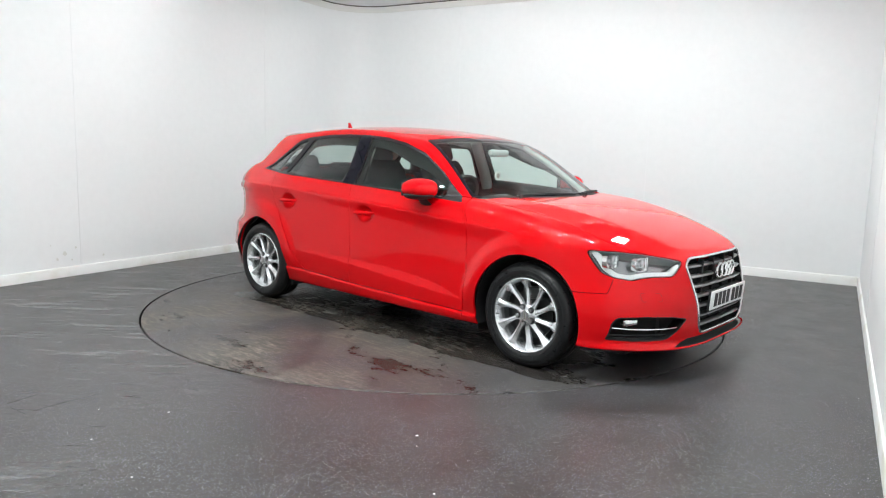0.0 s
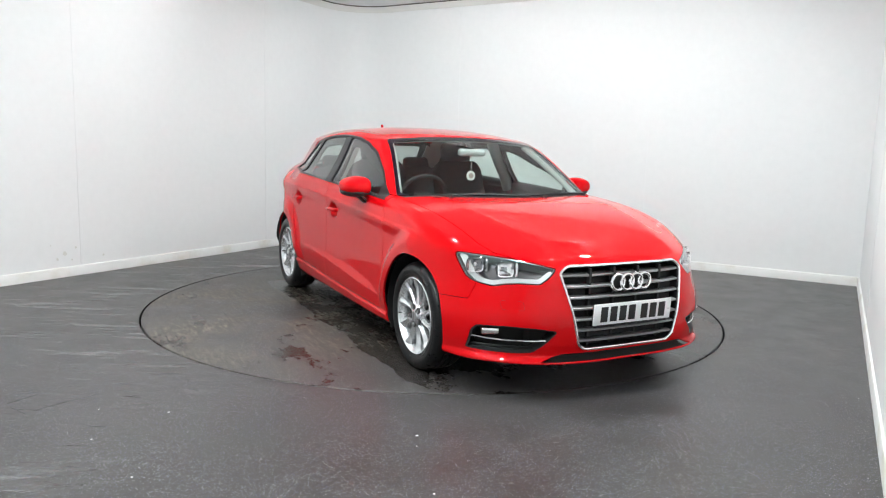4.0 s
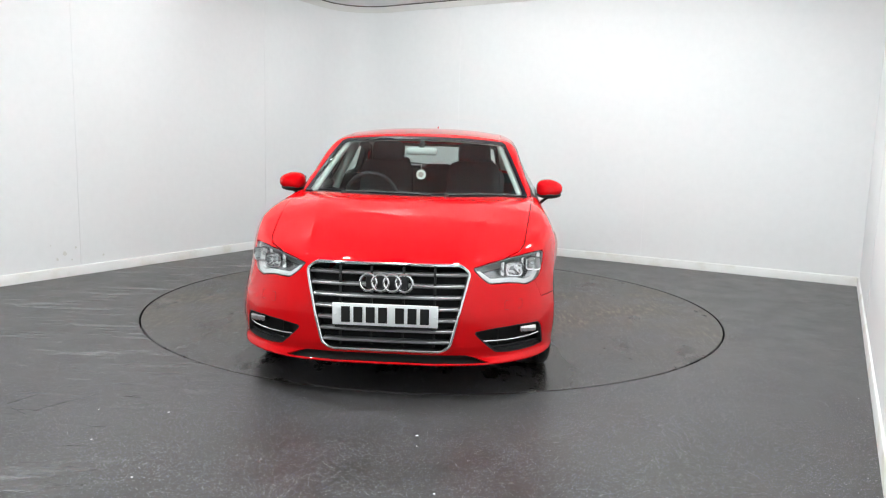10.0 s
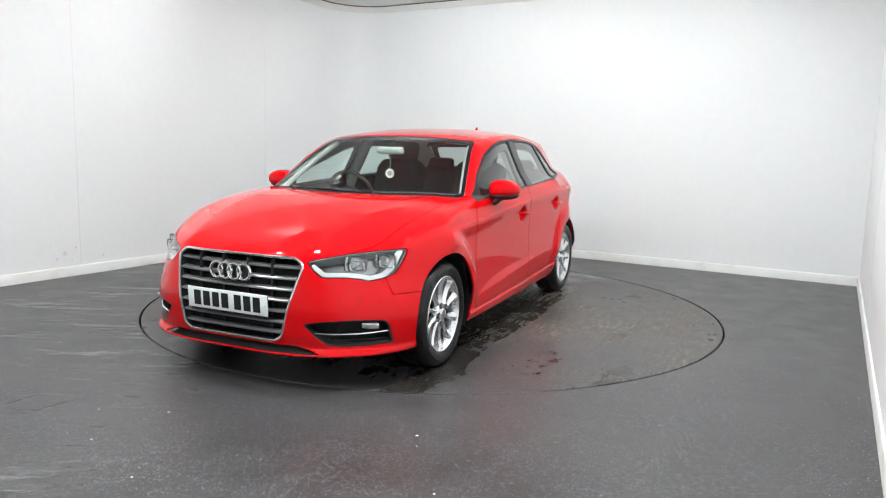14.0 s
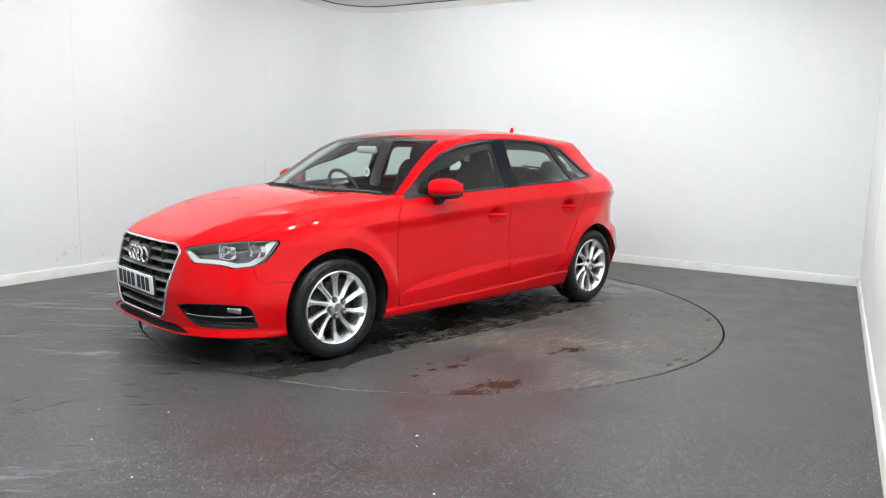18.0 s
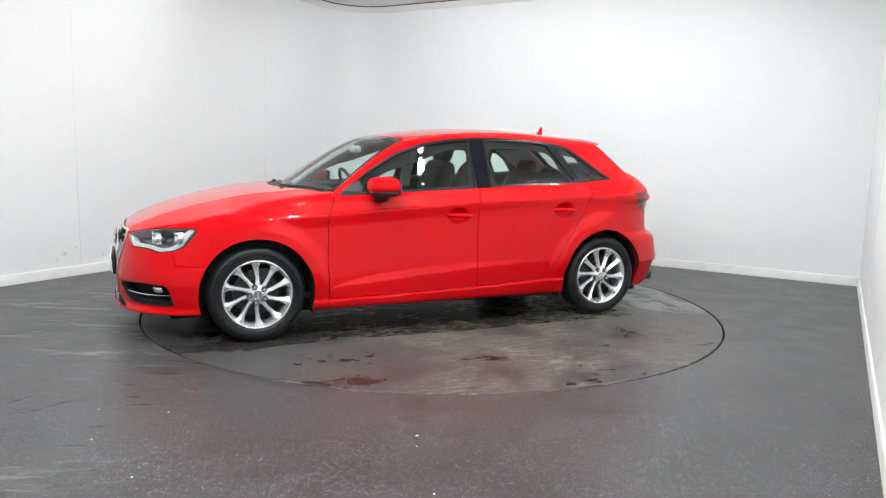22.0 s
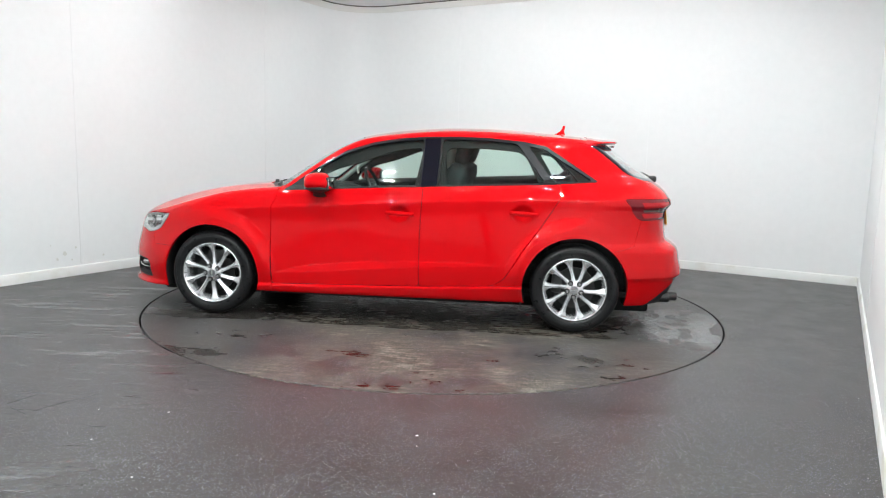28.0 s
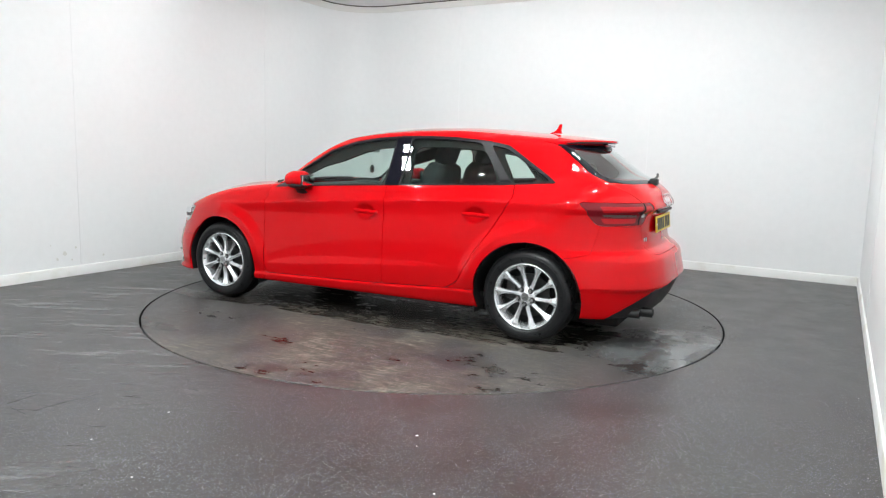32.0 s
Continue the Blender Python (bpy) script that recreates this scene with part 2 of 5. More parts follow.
def ring_sweep(path, radius, closed=False, sides=8, flat=1.0, up=Vector((0, 0, 1))):
    """A bmesh tube along a list of points; flat squashes it along up."""
    bm = bmesh.new()
    pts = [Vector(p) for p in path]
    n = len(pts)
    rows = []
    for i, p in enumerate(pts):
        a = pts[(i - 1) % n] if closed or i else p
        b = pts[(i + 1) % n] if closed or i < n - 1 else p
        d = (b - a).normalized()
        s = d.cross(up)
        s = s.normalized() if s.length > 1e-6 else Vector((1, 0, 0))
        u = s.cross(d).normalized()
        rows.append([bm.verts.new(p + s * (math.cos(k * 2 * math.pi / sides) * radius) + u * (math.sin(k * 2 * math.pi / sides) * radius * flat)) for k in range(sides)])
    for i in range(n if closed else n - 1):
        for k in range(sides):
            bm.faces.new((rows[i][k], rows[i][(k + 1) % sides], rows[(i + 1) % n][(k + 1) % sides], rows[(i + 1) % n][k]))
    if not closed:
        bm.faces.new(rows[0])
        bm.faces.new(rows[-1])
    return bm


def lathe(profile, steps=48, axis="Y"):
    """A bmesh of revolution: profile of (radius, along axis)."""
    bm = bmesh.new()
    rows = []
    for r, a in profile:
        row = []
        for k in range(steps):
            t = 2 * math.pi * k / steps
            c, s = r * math.cos(t), r * math.sin(t)
            row.append(bm.verts.new((c, a, s) if axis == "Y" else (c, s, a) if axis == "Z" else (a, c, s)))
        rows.append(row)
    for i in range(len(rows) - 1):
        for k in range(steps):
            bm.faces.new((rows[i][k], rows[i][(k + 1) % steps], rows[i + 1][(k + 1) % steps], rows[i + 1][k]))
    return bm


# ---- the booth ----
def wall_slab(name, u0, u1, v0, v1, z0, z1, material, label, category="wall"):
    bm = bmesh.new()
    box(bm, ((u0 + u1) / 2, (v0 + v1) / 2, (z0 + z1) / 2), (u1 - u0, v1 - v0, z1 - z0))
    ob = part(name, bm, material, None, label, smooth=0)
    ob.matrix_basis = ROOM
    return tagged(ob, label, category, kind="structure")


TABLE_R = 2.237
HOLE_R = TABLE_R + 0.009
CORNER_R = 0.6


# the right wall stands a degree out of square
SKEW = Matrix.Translation((U_RIGHT, V_BACK, 0)) @ Matrix.Rotation(radians(1.15), 4, "Z") @ Matrix.Translation((-U_RIGHT, -V_BACK, 0))


def build_room():
    # floor sheet with a round hole for the turntable, and a dark pit under it
    bm = bmesh.new()
    n = 128
    ring = [bm.verts.new((HOLE_R * math.cos(2 * math.pi * k / n), HOLE_R * math.sin(2 * math.pi * k / n), 0)) for k in range(n)]
    out = []
    for k in range(n):
        a = 2 * math.pi * k / n
        d = max(abs(math.cos(a)), abs(math.sin(a)))
        out.append(bm.verts.new((14 * math.cos(a) / d, 14 * math.sin(a) / d, 0)))
    for k in range(n):
        j = (k + 1) % n
        bm.faces.new((ring[k], ring[j], out[j], out[k]))
    f = part("floor", bm, M["floor"], None, smooth=20)
    tagged(f, "dark grey speckled vinyl floor, damp and scuffed", "floor", kind="structure")
    # wall of the hole coloured black to paint in the shade of the gap
    bm = lathe([(HOLE_R, -0.15), (HOLE_R, -0.002), (HOLE_R + 0.02, -0.002)], n, "Z")
    tagged(part("turntable_rim", bm, M["dark"], smooth=20), "blackened edge of the round pit, the gap's shade put into its colour", "rim", kind="structure")
    bm = bmesh.new()
    bmesh.ops.create_circle(bm, cap_ends=True, segments=64, radius=2.4, matrix=Matrix.Translation((0, 0, -0.15)))
    tagged(part("turntable_pit", bm, M["dark"], smooth=0), "dark pit under the turntable", "pit", kind="structure")

    t = 0.12
    wall_slab("wall_left", U_LEFT - t, U_LEFT, V_FRONT, V_BACK - CORNER_R, 0, CEIL, M["wall"], "plain white painted booth wall with a scuffed foot")
    wall_slab("wall_back", U_LEFT + CORNER_R, U_RIGHT, V_BACK, V_BACK + t, 0, CEIL, M["wall"], "plain white painted booth wall")
    right = wall_slab("wall_right", U_RIGHT, U_RIGHT + t, V_FRONT, V_BACK + t, 0, CEIL, M["wall"], "plain white painted booth wall")
    right.matrix_basis = ROOM @ SKEW
    wall_slab("wall_front", U_LEFT - t, U_RIGHT + t, V_FRONT - t, V_FRONT, 0, CEIL, M["wall"], "plain white painted booth wall")
    # rounded back corner
    bm = bmesh.new()
    cx, cy = U_LEFT + CORNER_R, V_BACK - CORNER_R
    steps = 20
    rows = []
    for k in range(steps + 1):
        a = math.pi / 2 + math.pi / 2 * k / steps
        rows.append([bm.verts.new((cx + r * math.cos(a), cy + r * math.sin(a), z)) for r, z in ((CORNER_R, 0), (CORNER_R, CEIL), (CORNER_R + t, CEIL), (CORNER_R + t, 0))])
    for k in range(steps):
        for j in range(4):
            bm.faces.new((rows[k][j], rows[k][(j + 1) % 4], rows[k + 1][(j + 1) % 4], rows[k + 1][j]))
    ob = part("wall_corner", bm, M["wall"], None, smooth=40)
    ob.matrix_basis = ROOM
    tagged(ob, "rounded white corner between two booth walls", "wall", kind="structure")
    # ceiling
    wall_slab("ceiling", U_LEFT - t, U_RIGHT + t, V_FRONT - t, V_BACK + t, CEIL, CEIL + 0.1, M["ceiling"], "pale grey ceiling of the photo booth", "ceiling")
    # flat coving band under the ceiling
    def coving(name, path, prof, material, label):
        bm = bmesh.new()
        rows = []
        for i, (u, v) in enumerate(path):
            a, b = path[max(0, i - 1)], path[min(len(path) - 1, i + 1)]
            d = Vector((b[0] - a[0], b[1] - a[1])).normalized()
            rows.append([bm.verts.new((u + d.y * o, v - d.x * o, z)) for o, z in prof])
        for i in range(len(rows) - 1):
            for j in range(len(prof)):
                k = (j + 1) % len(prof)
                bm.faces.new((rows[i][j], rows[i][k], rows[i + 1][k], rows[i + 1][j]))
        ob = part(name, bm, material, None, smooth=40)
        ob.matrix_basis = ROOM
        tagged(ob, label, "coving", kind="structure")
    arc = [(cx + CORNER_R * math.cos(math.pi - math.pi / 2 * k / 16), cy + CORNER_R * math.sin(math.pi - math.pi / 2 * k / 16)) for k in range(17)]
    way = [(U_LEFT, V_FRONT)] + arc + [(U_RIGHT - 0.1, V_BACK)]
    coving("trim_ceiling", way, [(0.002, CEIL), (0.03, CEIL), (0.026, CEIL - 0.05), (0.012, CEIL - 0.085), (0.002, CEIL - 0.085)], M["coving"], "white coving band between wall and ceiling")
    # narrow dark strip where the coving meets the ceiling
    coving("trim_dark_strip", way, [(0.030, CEIL), (0.042, CEIL), (0.042, CEIL - 0.012), (0.030, CEIL - 0.012)], M["edge_strip"], "thin dark strip along the ceiling edge")
    # skirting boards with a rounded top
    def skirting(name, path):
        bm = bmesh.new()
        prof = [(0.002, 0.0), (0.018, 0.0), (0.018, 0.078), (0.013, 0.088), (0.002, 0.092)]
        rows = []
        for i, (u, v) in enumerate(path):
            a = path[max(0, i - 1)]
            b = path[min(len(path) - 1, i + 1)]
            d = Vector((b[0] - a[0], b[1] - a[1])).normalized()
            nx, ny = d.y, -d.x
            rows.append([bm.verts.new((u + nx * o, v + ny * o, z)) for o, z in prof])
        for i in range(len(rows) - 1):
            for j in range(len(prof)):
                k = (j + 1) % len(prof)
                bm.faces.new((rows[i][j], rows[i][k], rows[i + 1][k], rows[i + 1][j]))
        ob = part(name, bm, M["skirting"], None, smooth=40)
        ob.matrix_basis = ROOM
        return tagged(ob, "low white painted skirting board along the wall foot", "skirting", kind="structure")
    # joint strips between the wall panels
    def joint(name, u, v, su, sv, m):
        bm = bmesh.new()
        box(bm, (u, v, 1.55), (su, sv, 2.9), bevel=0.0015)
        ob = part(name, bm, M["wall"], None, smooth=0)
        ob.matrix_basis = m
        tagged(ob, "narrow white joint strip on the booth wall", "joint strip", kind="structure")
    for v in (-5.8, -3.36, -0.92, 1.52):
        joint("trim_joint", U_LEFT + 0.0015, v, 0.003, 0.03, ROOM)
    for v in (-5.3, -2.87, -1.76, 1.1):
        joint("trim_joint", U_RIGHT - 0.0015, v, 0.003, 0.03, ROOM @ SKEW)
    for u in (-1.6, 0.84):
        joint("trim_joint", u, V_BACK - 0.0015, 0.03, 0.003, ROOM)
    skirting("baseboard_left", [(U_LEFT, V_FRONT), (U_LEFT, V_BACK - CORNER_R)])
    skirting("baseboard_corner", [(cx + CORNER_R * math.cos(math.pi - math.pi / 2 * k / 16), cy + CORNER_R * math.sin(math.pi - math.pi / 2 * k / 16)) for k in range(17)])
    skirting("baseboard_back", [(U_LEFT + CORNER_R, V_BACK), (U_RIGHT - 0.02, V_BACK)])
    skirting("baseboard_right", [(U_RIGHT, V_BACK), (U_RIGHT, V_FRONT)]).matrix_basis = ROOM @ SKEW


def build_lights():
    def flood(u, v, tilt=0.0, face=(0.13, 0.11), yaw=0.0):
        lamp = empty("flood_lamp", ROOM @ Matrix.Translation((u, v, CEIL)) @ Matrix.Rotation(radians(yaw), 4, "Z"))
        head = Matrix.Translation((0, 0, -0.13 if tilt else -0.03)) @ Matrix.Rotation(radians(tilt), 4, "X")
        bm = bmesh.new()
        box(bm, (0, 0, 0), (0.20, 0.18, 0.058), bevel=0.008)
        part("housing", bm, M["plastic"], lamp, "slim dark housing").matrix_basis = head
        bm = bmesh.new()
        box(bm, (0, 0, -0.0315), (*face, 0.004))
        part("glass", bm, M["spot_light"], lamp, "glowing white face", smooth=0).matrix_basis = head
        if tilt:
            bm = bmesh.new()
            box(bm, (0, 0, -0.004), (0.25, 0.05, 0.008), bevel=0.002)
            for x in (-0.112, 0.112):
                box(bm, (x, 0, -0.07), (0.006, 0.04, 0.14), bevel=0.002)
            part("bracket", bm, M["plastic"], lamp, "dark steel bracket")
        tagged(lamp, "added unseen lamp tilted to brighten the booth wall" if tilt else "bright white flood lamp fixed to the ceiling", "flood lamp", "flood lamps")
    for u, v in ((-0.2, -5.3), (1.1, -4.9), (0.4, -3.7), (1.3, -3.2), (1.65, -2.1), (-1.15, -2.3), (0.1, -2.1), (2.05, -1.05), (1.9, 0.8)):
        flood(u, v)
    # tilted lamps are added out of view to brighten the back and left walls
    for u, v, yaw, w in ((-1.5, 1.1, 0, 0.125), (0.0, 1.2, 0, 0.09), (1.4, 1.2, 0, 0.07), (-1.7, -0.4, 90, 0.10)):
        flood(u, v, 50, (w, 0.06), yaw)


def build_turntable():
    bm = lathe([(0.001, 0), (0.6, 0), (1.4, 0), (TABLE_R - 0.010, 0), (TABLE_R - 0.005, -0.003), (TABLE_R - 0.005, -0.1), (0.001, -0.1)], 128, "Z")
    t = part("turntable", bm, M["table"], None, smooth=20)
    return tagged(t, "round dark grey floor turntable, wet and stained", "turntable", kind="structure")


build_room()
build_lights()
TABLE = build_turntable()


def build_debris():
    crumbs = [(-1.677, -2.153, 0.010, "dark"), (-1.181, -3.034, 0.009, "dark"), (-0.059, -2.790, 0.010, "pale"), (-0.058, -2.900, 0.006, "pale"), (-1.437, -2.905, 0.007, "pale"),
              (0.019, -3.327, 0.008, "pale"), (-1.993, -2.022, 0.005, "dark"), (-1.231, -2.575, 0.009, "pale"), (-1.125, -3.244, 0.006, "pale"), (-1.566, -2.560, 0.005, "pale")]
    rnd = random.Random(4)
    for x, y, r, tone in crumbs:
        bm = bmesh.new()
        r *= 0.8
        bmesh.ops.create_icosphere(bm, subdivisions=1, radius=r)
        for v in bm.verts:
            v.co = Vector((v.co.x * rnd.uniform(0.7, 1.5), v.co.y * rnd.uniform(0.6, 1.2), (v.co.z + r) * 0.18))
        o = part("floor_crumb", bm, M["plastic"] if tone == "dark" else M["white_plate"], smooth=0)
        o.matrix_basis = pose(x, y, 0.0, 0, 0, rnd.uniform(0, 180))
        tagged(o, "tiny dark scrap lying on the floor" if tone == "dark" else "tiny pale crumb lying on the floor", "crumb", "crumbs on the floor")

    # grey smudges on the foot of the wall
    for v, z, r in ((-1.09, 0.21, 0.020), (-1.16, 0.17, 0.012), (-0.98, 0.26, 0.010), (-1.22, 0.30, 0.007), (-0.70, 0.16, 0.011), (-1.02, 0.15, 0.009)):
        bm = bmesh.new()
        ring = [bm.verts.new((0, r * rnd.uniform(0.5, 1.3) * math.cos(k * math.pi / 7), r * rnd.uniform(0.5, 1.5) * math.sin(k * math.pi / 7))) for k in range(14)]
        bm.faces.new(ring)
        ob = part("wall_stain", bm, M["stain"], smooth=0)
        ob.matrix_basis = ROOM @ Matrix.Translation((U_LEFT + 0.002, v, z))
        tagged(ob, "faint grey smudge on the white wall", "stain", kind="structure")
    # thin dark scratches in the vinyl
    for path in ([(-2.022, -2.514), (-1.951, -2.374)], [(-1.853, -2.600), (-1.776, -2.486), (-1.664, -2.354)], [(-3.04, -0.504), (-2.91, -0.39)], [(-1.976, -2.564), (-1.865, -2.640)]):
        bm = ring_sweep([(x, y, 0.001) for x, y in path], 0.0022, sides=5, flat=0.4)
        tagged(part("floor_scratch", bm, M["ink"]), "thin dark scratch in the vinyl floor", "scratch", kind="structure")


build_debris()


# ---- the car's skin: smooth half-spaces joined into one surface, then cut into panels ----
# car space: x forward from the middle of the wheelbase, y to the car's left, z up, metres
def curve(xs, ys):
    """Monotone cubic through the knots."""
    xs, ys = np.array(xs, float), np.array(ys, float)
    h, d = np.diff(xs), np.diff(ys) / np.diff(xs)
    m = np.zeros(len(xs))
    for i in range(1, len(xs) - 1):
        if d[i - 1] * d[i] > 0:
            w1, w2 = 2 * h[i] + h[i - 1], h[i] + 2 * h[i - 1]
            m[i] = (w1 + w2) / (w1 / d[i - 1] + w2 / d[i])
    m[0], m[-1] = d[0], d[-1]

    def f(x):
        i = np.clip(np.searchsorted(xs, x) - 1, 0, len(h) - 1)
        t = (x - xs[i]) / h[i]
        inside = ys[i] * (1 + 2 * t) * (1 - t) ** 2 + h[i] * m[i] * t * (1 - t) ** 2 + ys[i + 1] * t * t * (3 - 2 * t) + h[i] * m[i + 1] * t * t * (t - 1)
        return np.where(x < xs[0], ys[0] + m[0] * (x - xs[0]), np.where(x > xs[-1], ys[-1] + m[-1] * (x - xs[-1]), inside))
    return f


def smax(a, b, k):
    return np.maximum(a, b) + np.maximum(k - np.abs(a - b), 0) ** 2 / (4 * k)


def smin(a, b, k):
    return -smax(-a, -b, k)


def sstep(a, b, x):
    t = np.clip((x - a) / (b - a), 0, 1)
    return t * t * (3 - 2 * t)


WB, HUB_Z, HUB_Y, ARCH_R = 1.318, 0.309, 0.86, 0.362
plan_w = curve([-2.2, -2.0, -1.8, -1.55, -1.3, -0.9, -0.3, 0.3, 0.9, 1.3, 1.55, 1.8, 2.1], [0.70, 0.775, 0.83, 0.872, 0.888, 0.884, 0.882, 0.882, 0.880, 0.890, 0.884, 0.856, 0.79])
char_z = curve([-2.0, -0.843, -0.247, 0.153, 0.545, 0.837, 2.0], [0.52, 0.462, 0.427, 0.394, 0.358, 0.338, 0.29])
ledge_w = curve([-2.0, -0.84, -0.45, -0.046, 0.35, 0.545, 0.70, 0.84, 2.0], [0.004, 0.006, 0.028, 0.043, 0.056, 0.050, 0.033, 0.004, 0.004])
tor_z = curve([-2.1, -1.6, -1.05, -0.23, 0.16, 0.7, 1.3, 1.6, 2.1], [0.945, 0.938, 0.925, 0.888, 0.862, 0.823, 0.785, 0.755, 0.68])
belt_z = curve([-2.1, -1.43, -1.13, -0.65, -0.24, 0.16, 0.55, 0.8, 1.0], [1.06, 1.053, 1.031, 1.009, 0.990, 0.970, 0.945, 0.928, 0.92])
hood_z = curve([0.7, 0.9, 1.05, 1.25, 1.42, 1.64, 1.85, 2.02, 2.09, 2.2], [0.985, 0.972, 0.962, 0.944, 0.916, 0.866, 0.800, 0.728, 0.692, 0.60])
nose_x = curve([0.1, 0.17, 0.2, 0.235, 0.30, 0.42, 0.55, 0.65, 0.70, 0.75, 0.85], [2.06, 2.12, 2.164, 2.132, 2.146, 2.15, 2.13, 2.105, 2.085, 2.05, 1.94])
nose_plan = curve([0, 0.2, 0.4, 0.5, 0.6, 0.7, 0.785, 0.85, 0.9, 1.0], [0, 0.003, 0.035, 0.075, 0.145, 0.25, 0.385, 0.54, 0.72, 1.1])
tail_x = curve([0.15, 0.22, 0.32, 0.375, 0.40, 0.50, 0.57, 0.61, 0.645, 0.70, 0.80, 0.86, 0.905, 0.96, 1.055, 1.30, 1.40], [-2.00, -2.05, -2.096, -2.118, -2.144, -2.124, -2.108, -2.07, -2.022, -2.006, -2.000, -2.008, -2.042, -2.014, -1.910, -1.588, -1.45])
tail_plan = curve([0, 0.3, 0.45, 0.58, 0.68, 0.76, 0.82, 0.87, 0.95], [0, 0.012, 0.036, 0.085, 0.165, 0.295, 0.43, 0.59, 0.90])
roof_z = curve([-1.9, -1.70, -1.55, -1.31, -1.07, -0.83, -0.59, -0.36, -0.13, 0.10, 0.325, 0.6], [1.318, 1.338, 1.356, 1.380, 1.399, 1.416, 1.424, 1.421, 1.407, 1.382, 1.340, 1.26])
wind_x = curve([0.88, 0.945, 1.021, 1.113, 1.243, 1.339, 1.42], [1.13, 1.025, 0.905, 0.765, 0.547, 0.345, 0.13])
house_w = curve([-2.0, -1.8, -1.47, -1.2, -0.8, -0.25, 0.1, 0.5, 0.83, 1.1], [0.600, 0.652, 0.733, 0.782, 0.822, 0.838, 0.836, 0.803, 0.748, 0.67])
house_in = curve([0.80, 0.97, 1.10, 1.22, 1.34, 1.42], [-0.012, 0.0, 0.069, 0.128, 0.186, 0.25])


def half_width(x, z):
    w = plan_w(x)
    zc, zt, zb = char_z(x), tor_z(x), belt_z(x)
    fold = sstep(0.90, 0.80, x) * sstep(-0.95, -0.80, x)
    below = np.clip((zc - z) / 0.2, 0, 2)
    off = 0.004 * fold - 0.006 * below - 0.024 * below ** 2
    u = np.clip((z - zc) / (zt - zc), 0, 1)
    ledge = np.maximum(ledge_w(x), 0.004)
    scoop = 0.004 - 0.26 * ledge * np.clip((z - zc) / ledge, 0, 1)
    above = fold * scoop * (1 - u) ** 0.7 - 0.015 * u + 0.013 * np.exp(-((zt - z) / 0.055) ** 2)
    s = np.clip((z - zt) / np.maximum(zb - zt, 0.05), 0, 3)
    over = 0.013 - 0.004 * sstep(0, 0.15, s) - 0.032 * s
    rear = sstep(-0.95, -1.45, x)
    above = above - 0.024 * rear * u ** 2
    over = over - rear * (0.024 + 0.078 * s)
    # the sill stands out below the doors
    zs = np.interp(x, [-1.0, -0.74, -0.222, 0.855, 0.97], [0.32, 0.312, 0.286, 0.258, 0.256])
    off = off + 0.016 * sstep(zs + 0.002, zs - 0.016, z) * sstep(-1.05, -0.95, x) * sstep(1.02, 0.94, x)
    r1 = np.hypot(x - WB, z - HUB_Z)
    r2 = np.hypot(x + WB, z - HUB_Z)
    bl = 0.033 * (sstep(0.505, 0.405, r1) * sstep(0.2, 0.45, z) + sstep(0.515, 0.412, r2) * sstep(0.2, 0.45, z))
    dent = -0.040 * (np.exp(-(((x + 0.070) / 0.062) ** 2 + ((z - 0.796) / 0.046) ** 2) ** 2) + np.exp(-(((x + 0.940) / 0.062) ** 2 + ((z - 0.826) / 0.046) ** 2) ** 2))
    ridge = 0.020 * np.maximum(0, 1 - np.where(z > 0.385, (z - 0.385) / 0.11, (0.385 - z) / 0.035)) * sstep(-1.62, -1.78, x)
    return w - 0.008 + ridge + dent + np.where(z < zc, off, np.where(z < zt, above, -0.015 + over)) + bl


hood_edge = curve([0.8, 1.2, 1.7, 2.1], [0.60, 0.55, 0.47, 0.39])
hood_fall = curve([0.8, 1.1, 1.5, 1.8, 2.1], [0.6, 0.8, 1.25, 1.72, 1.8])


def hood_top(x, y):
    crease = hood_edge(x)
    drop = 0.005 * (y / 0.5) ** 2 + 0.145 * smax(y - crease, 0, 0.06) - 0.0012 * np.exp(-((y - crease) / 0.03) ** 2)
    return hood_z(x) - drop * hood_fall(x)


def skin(x, y, z):
    y = np.abs(y)
    side = y - half_width(x, z)
    topz = np.where(x > 0.75, hood_top(x, y), belt_z(x) + 0.02)
    topz = np.where((x > 0.55) & (x <= 0.95), belt_z(x) + 0.02 + (hood_top(x, y) - belt_z(x) - 0.02) * sstep(0.62, 0.82, x), topz)
    front = x - (nose_x(z) - nose_plan(y) * (0.80 + 0.20 * sstep(0.35, 0.65, z)))
    rear = tail_x(z) + tail_plan(y) - x
    low = smax(side, z - topz, 0.06)
    low = smax(low, front, 0.05)
    low = smax(low, rear, 0.06)
    low = smax(low, 0.185 - z, 0.04)
    g_side = (y - (house_w(x) - house_in(z))) * 0.92
    roof = z - (roof_z(x) - 0.042 * (y / 0.6) ** 2.4)
    wind = (x - (wind_x(z) - 0.36 * y * y)) * 0.55
    back = (tail_x(z) + 0.46 * y * y - x) * 0.66
    top = smax(g_side, roof, 0.055)
    top = smax(top, wind, 0.03)
    top = smax(top, back, 0.03)
    top = smax(top, belt_z(x) - 0.035 - z, 0.01)
    return smin(low, top, 0.02 + 0.045 * sstep(-1.15, -1.5, x))


def grad(p, e=0.002):
    g = np.empty_like(p)
    for k in range(3):
        a, b = p.copy(), p.copy()
        a[:, k] += e
        b[:, k] -= e
        g[:, k] = (skin(*a.T) - skin(*b.T)) / (2 * e)
    return g


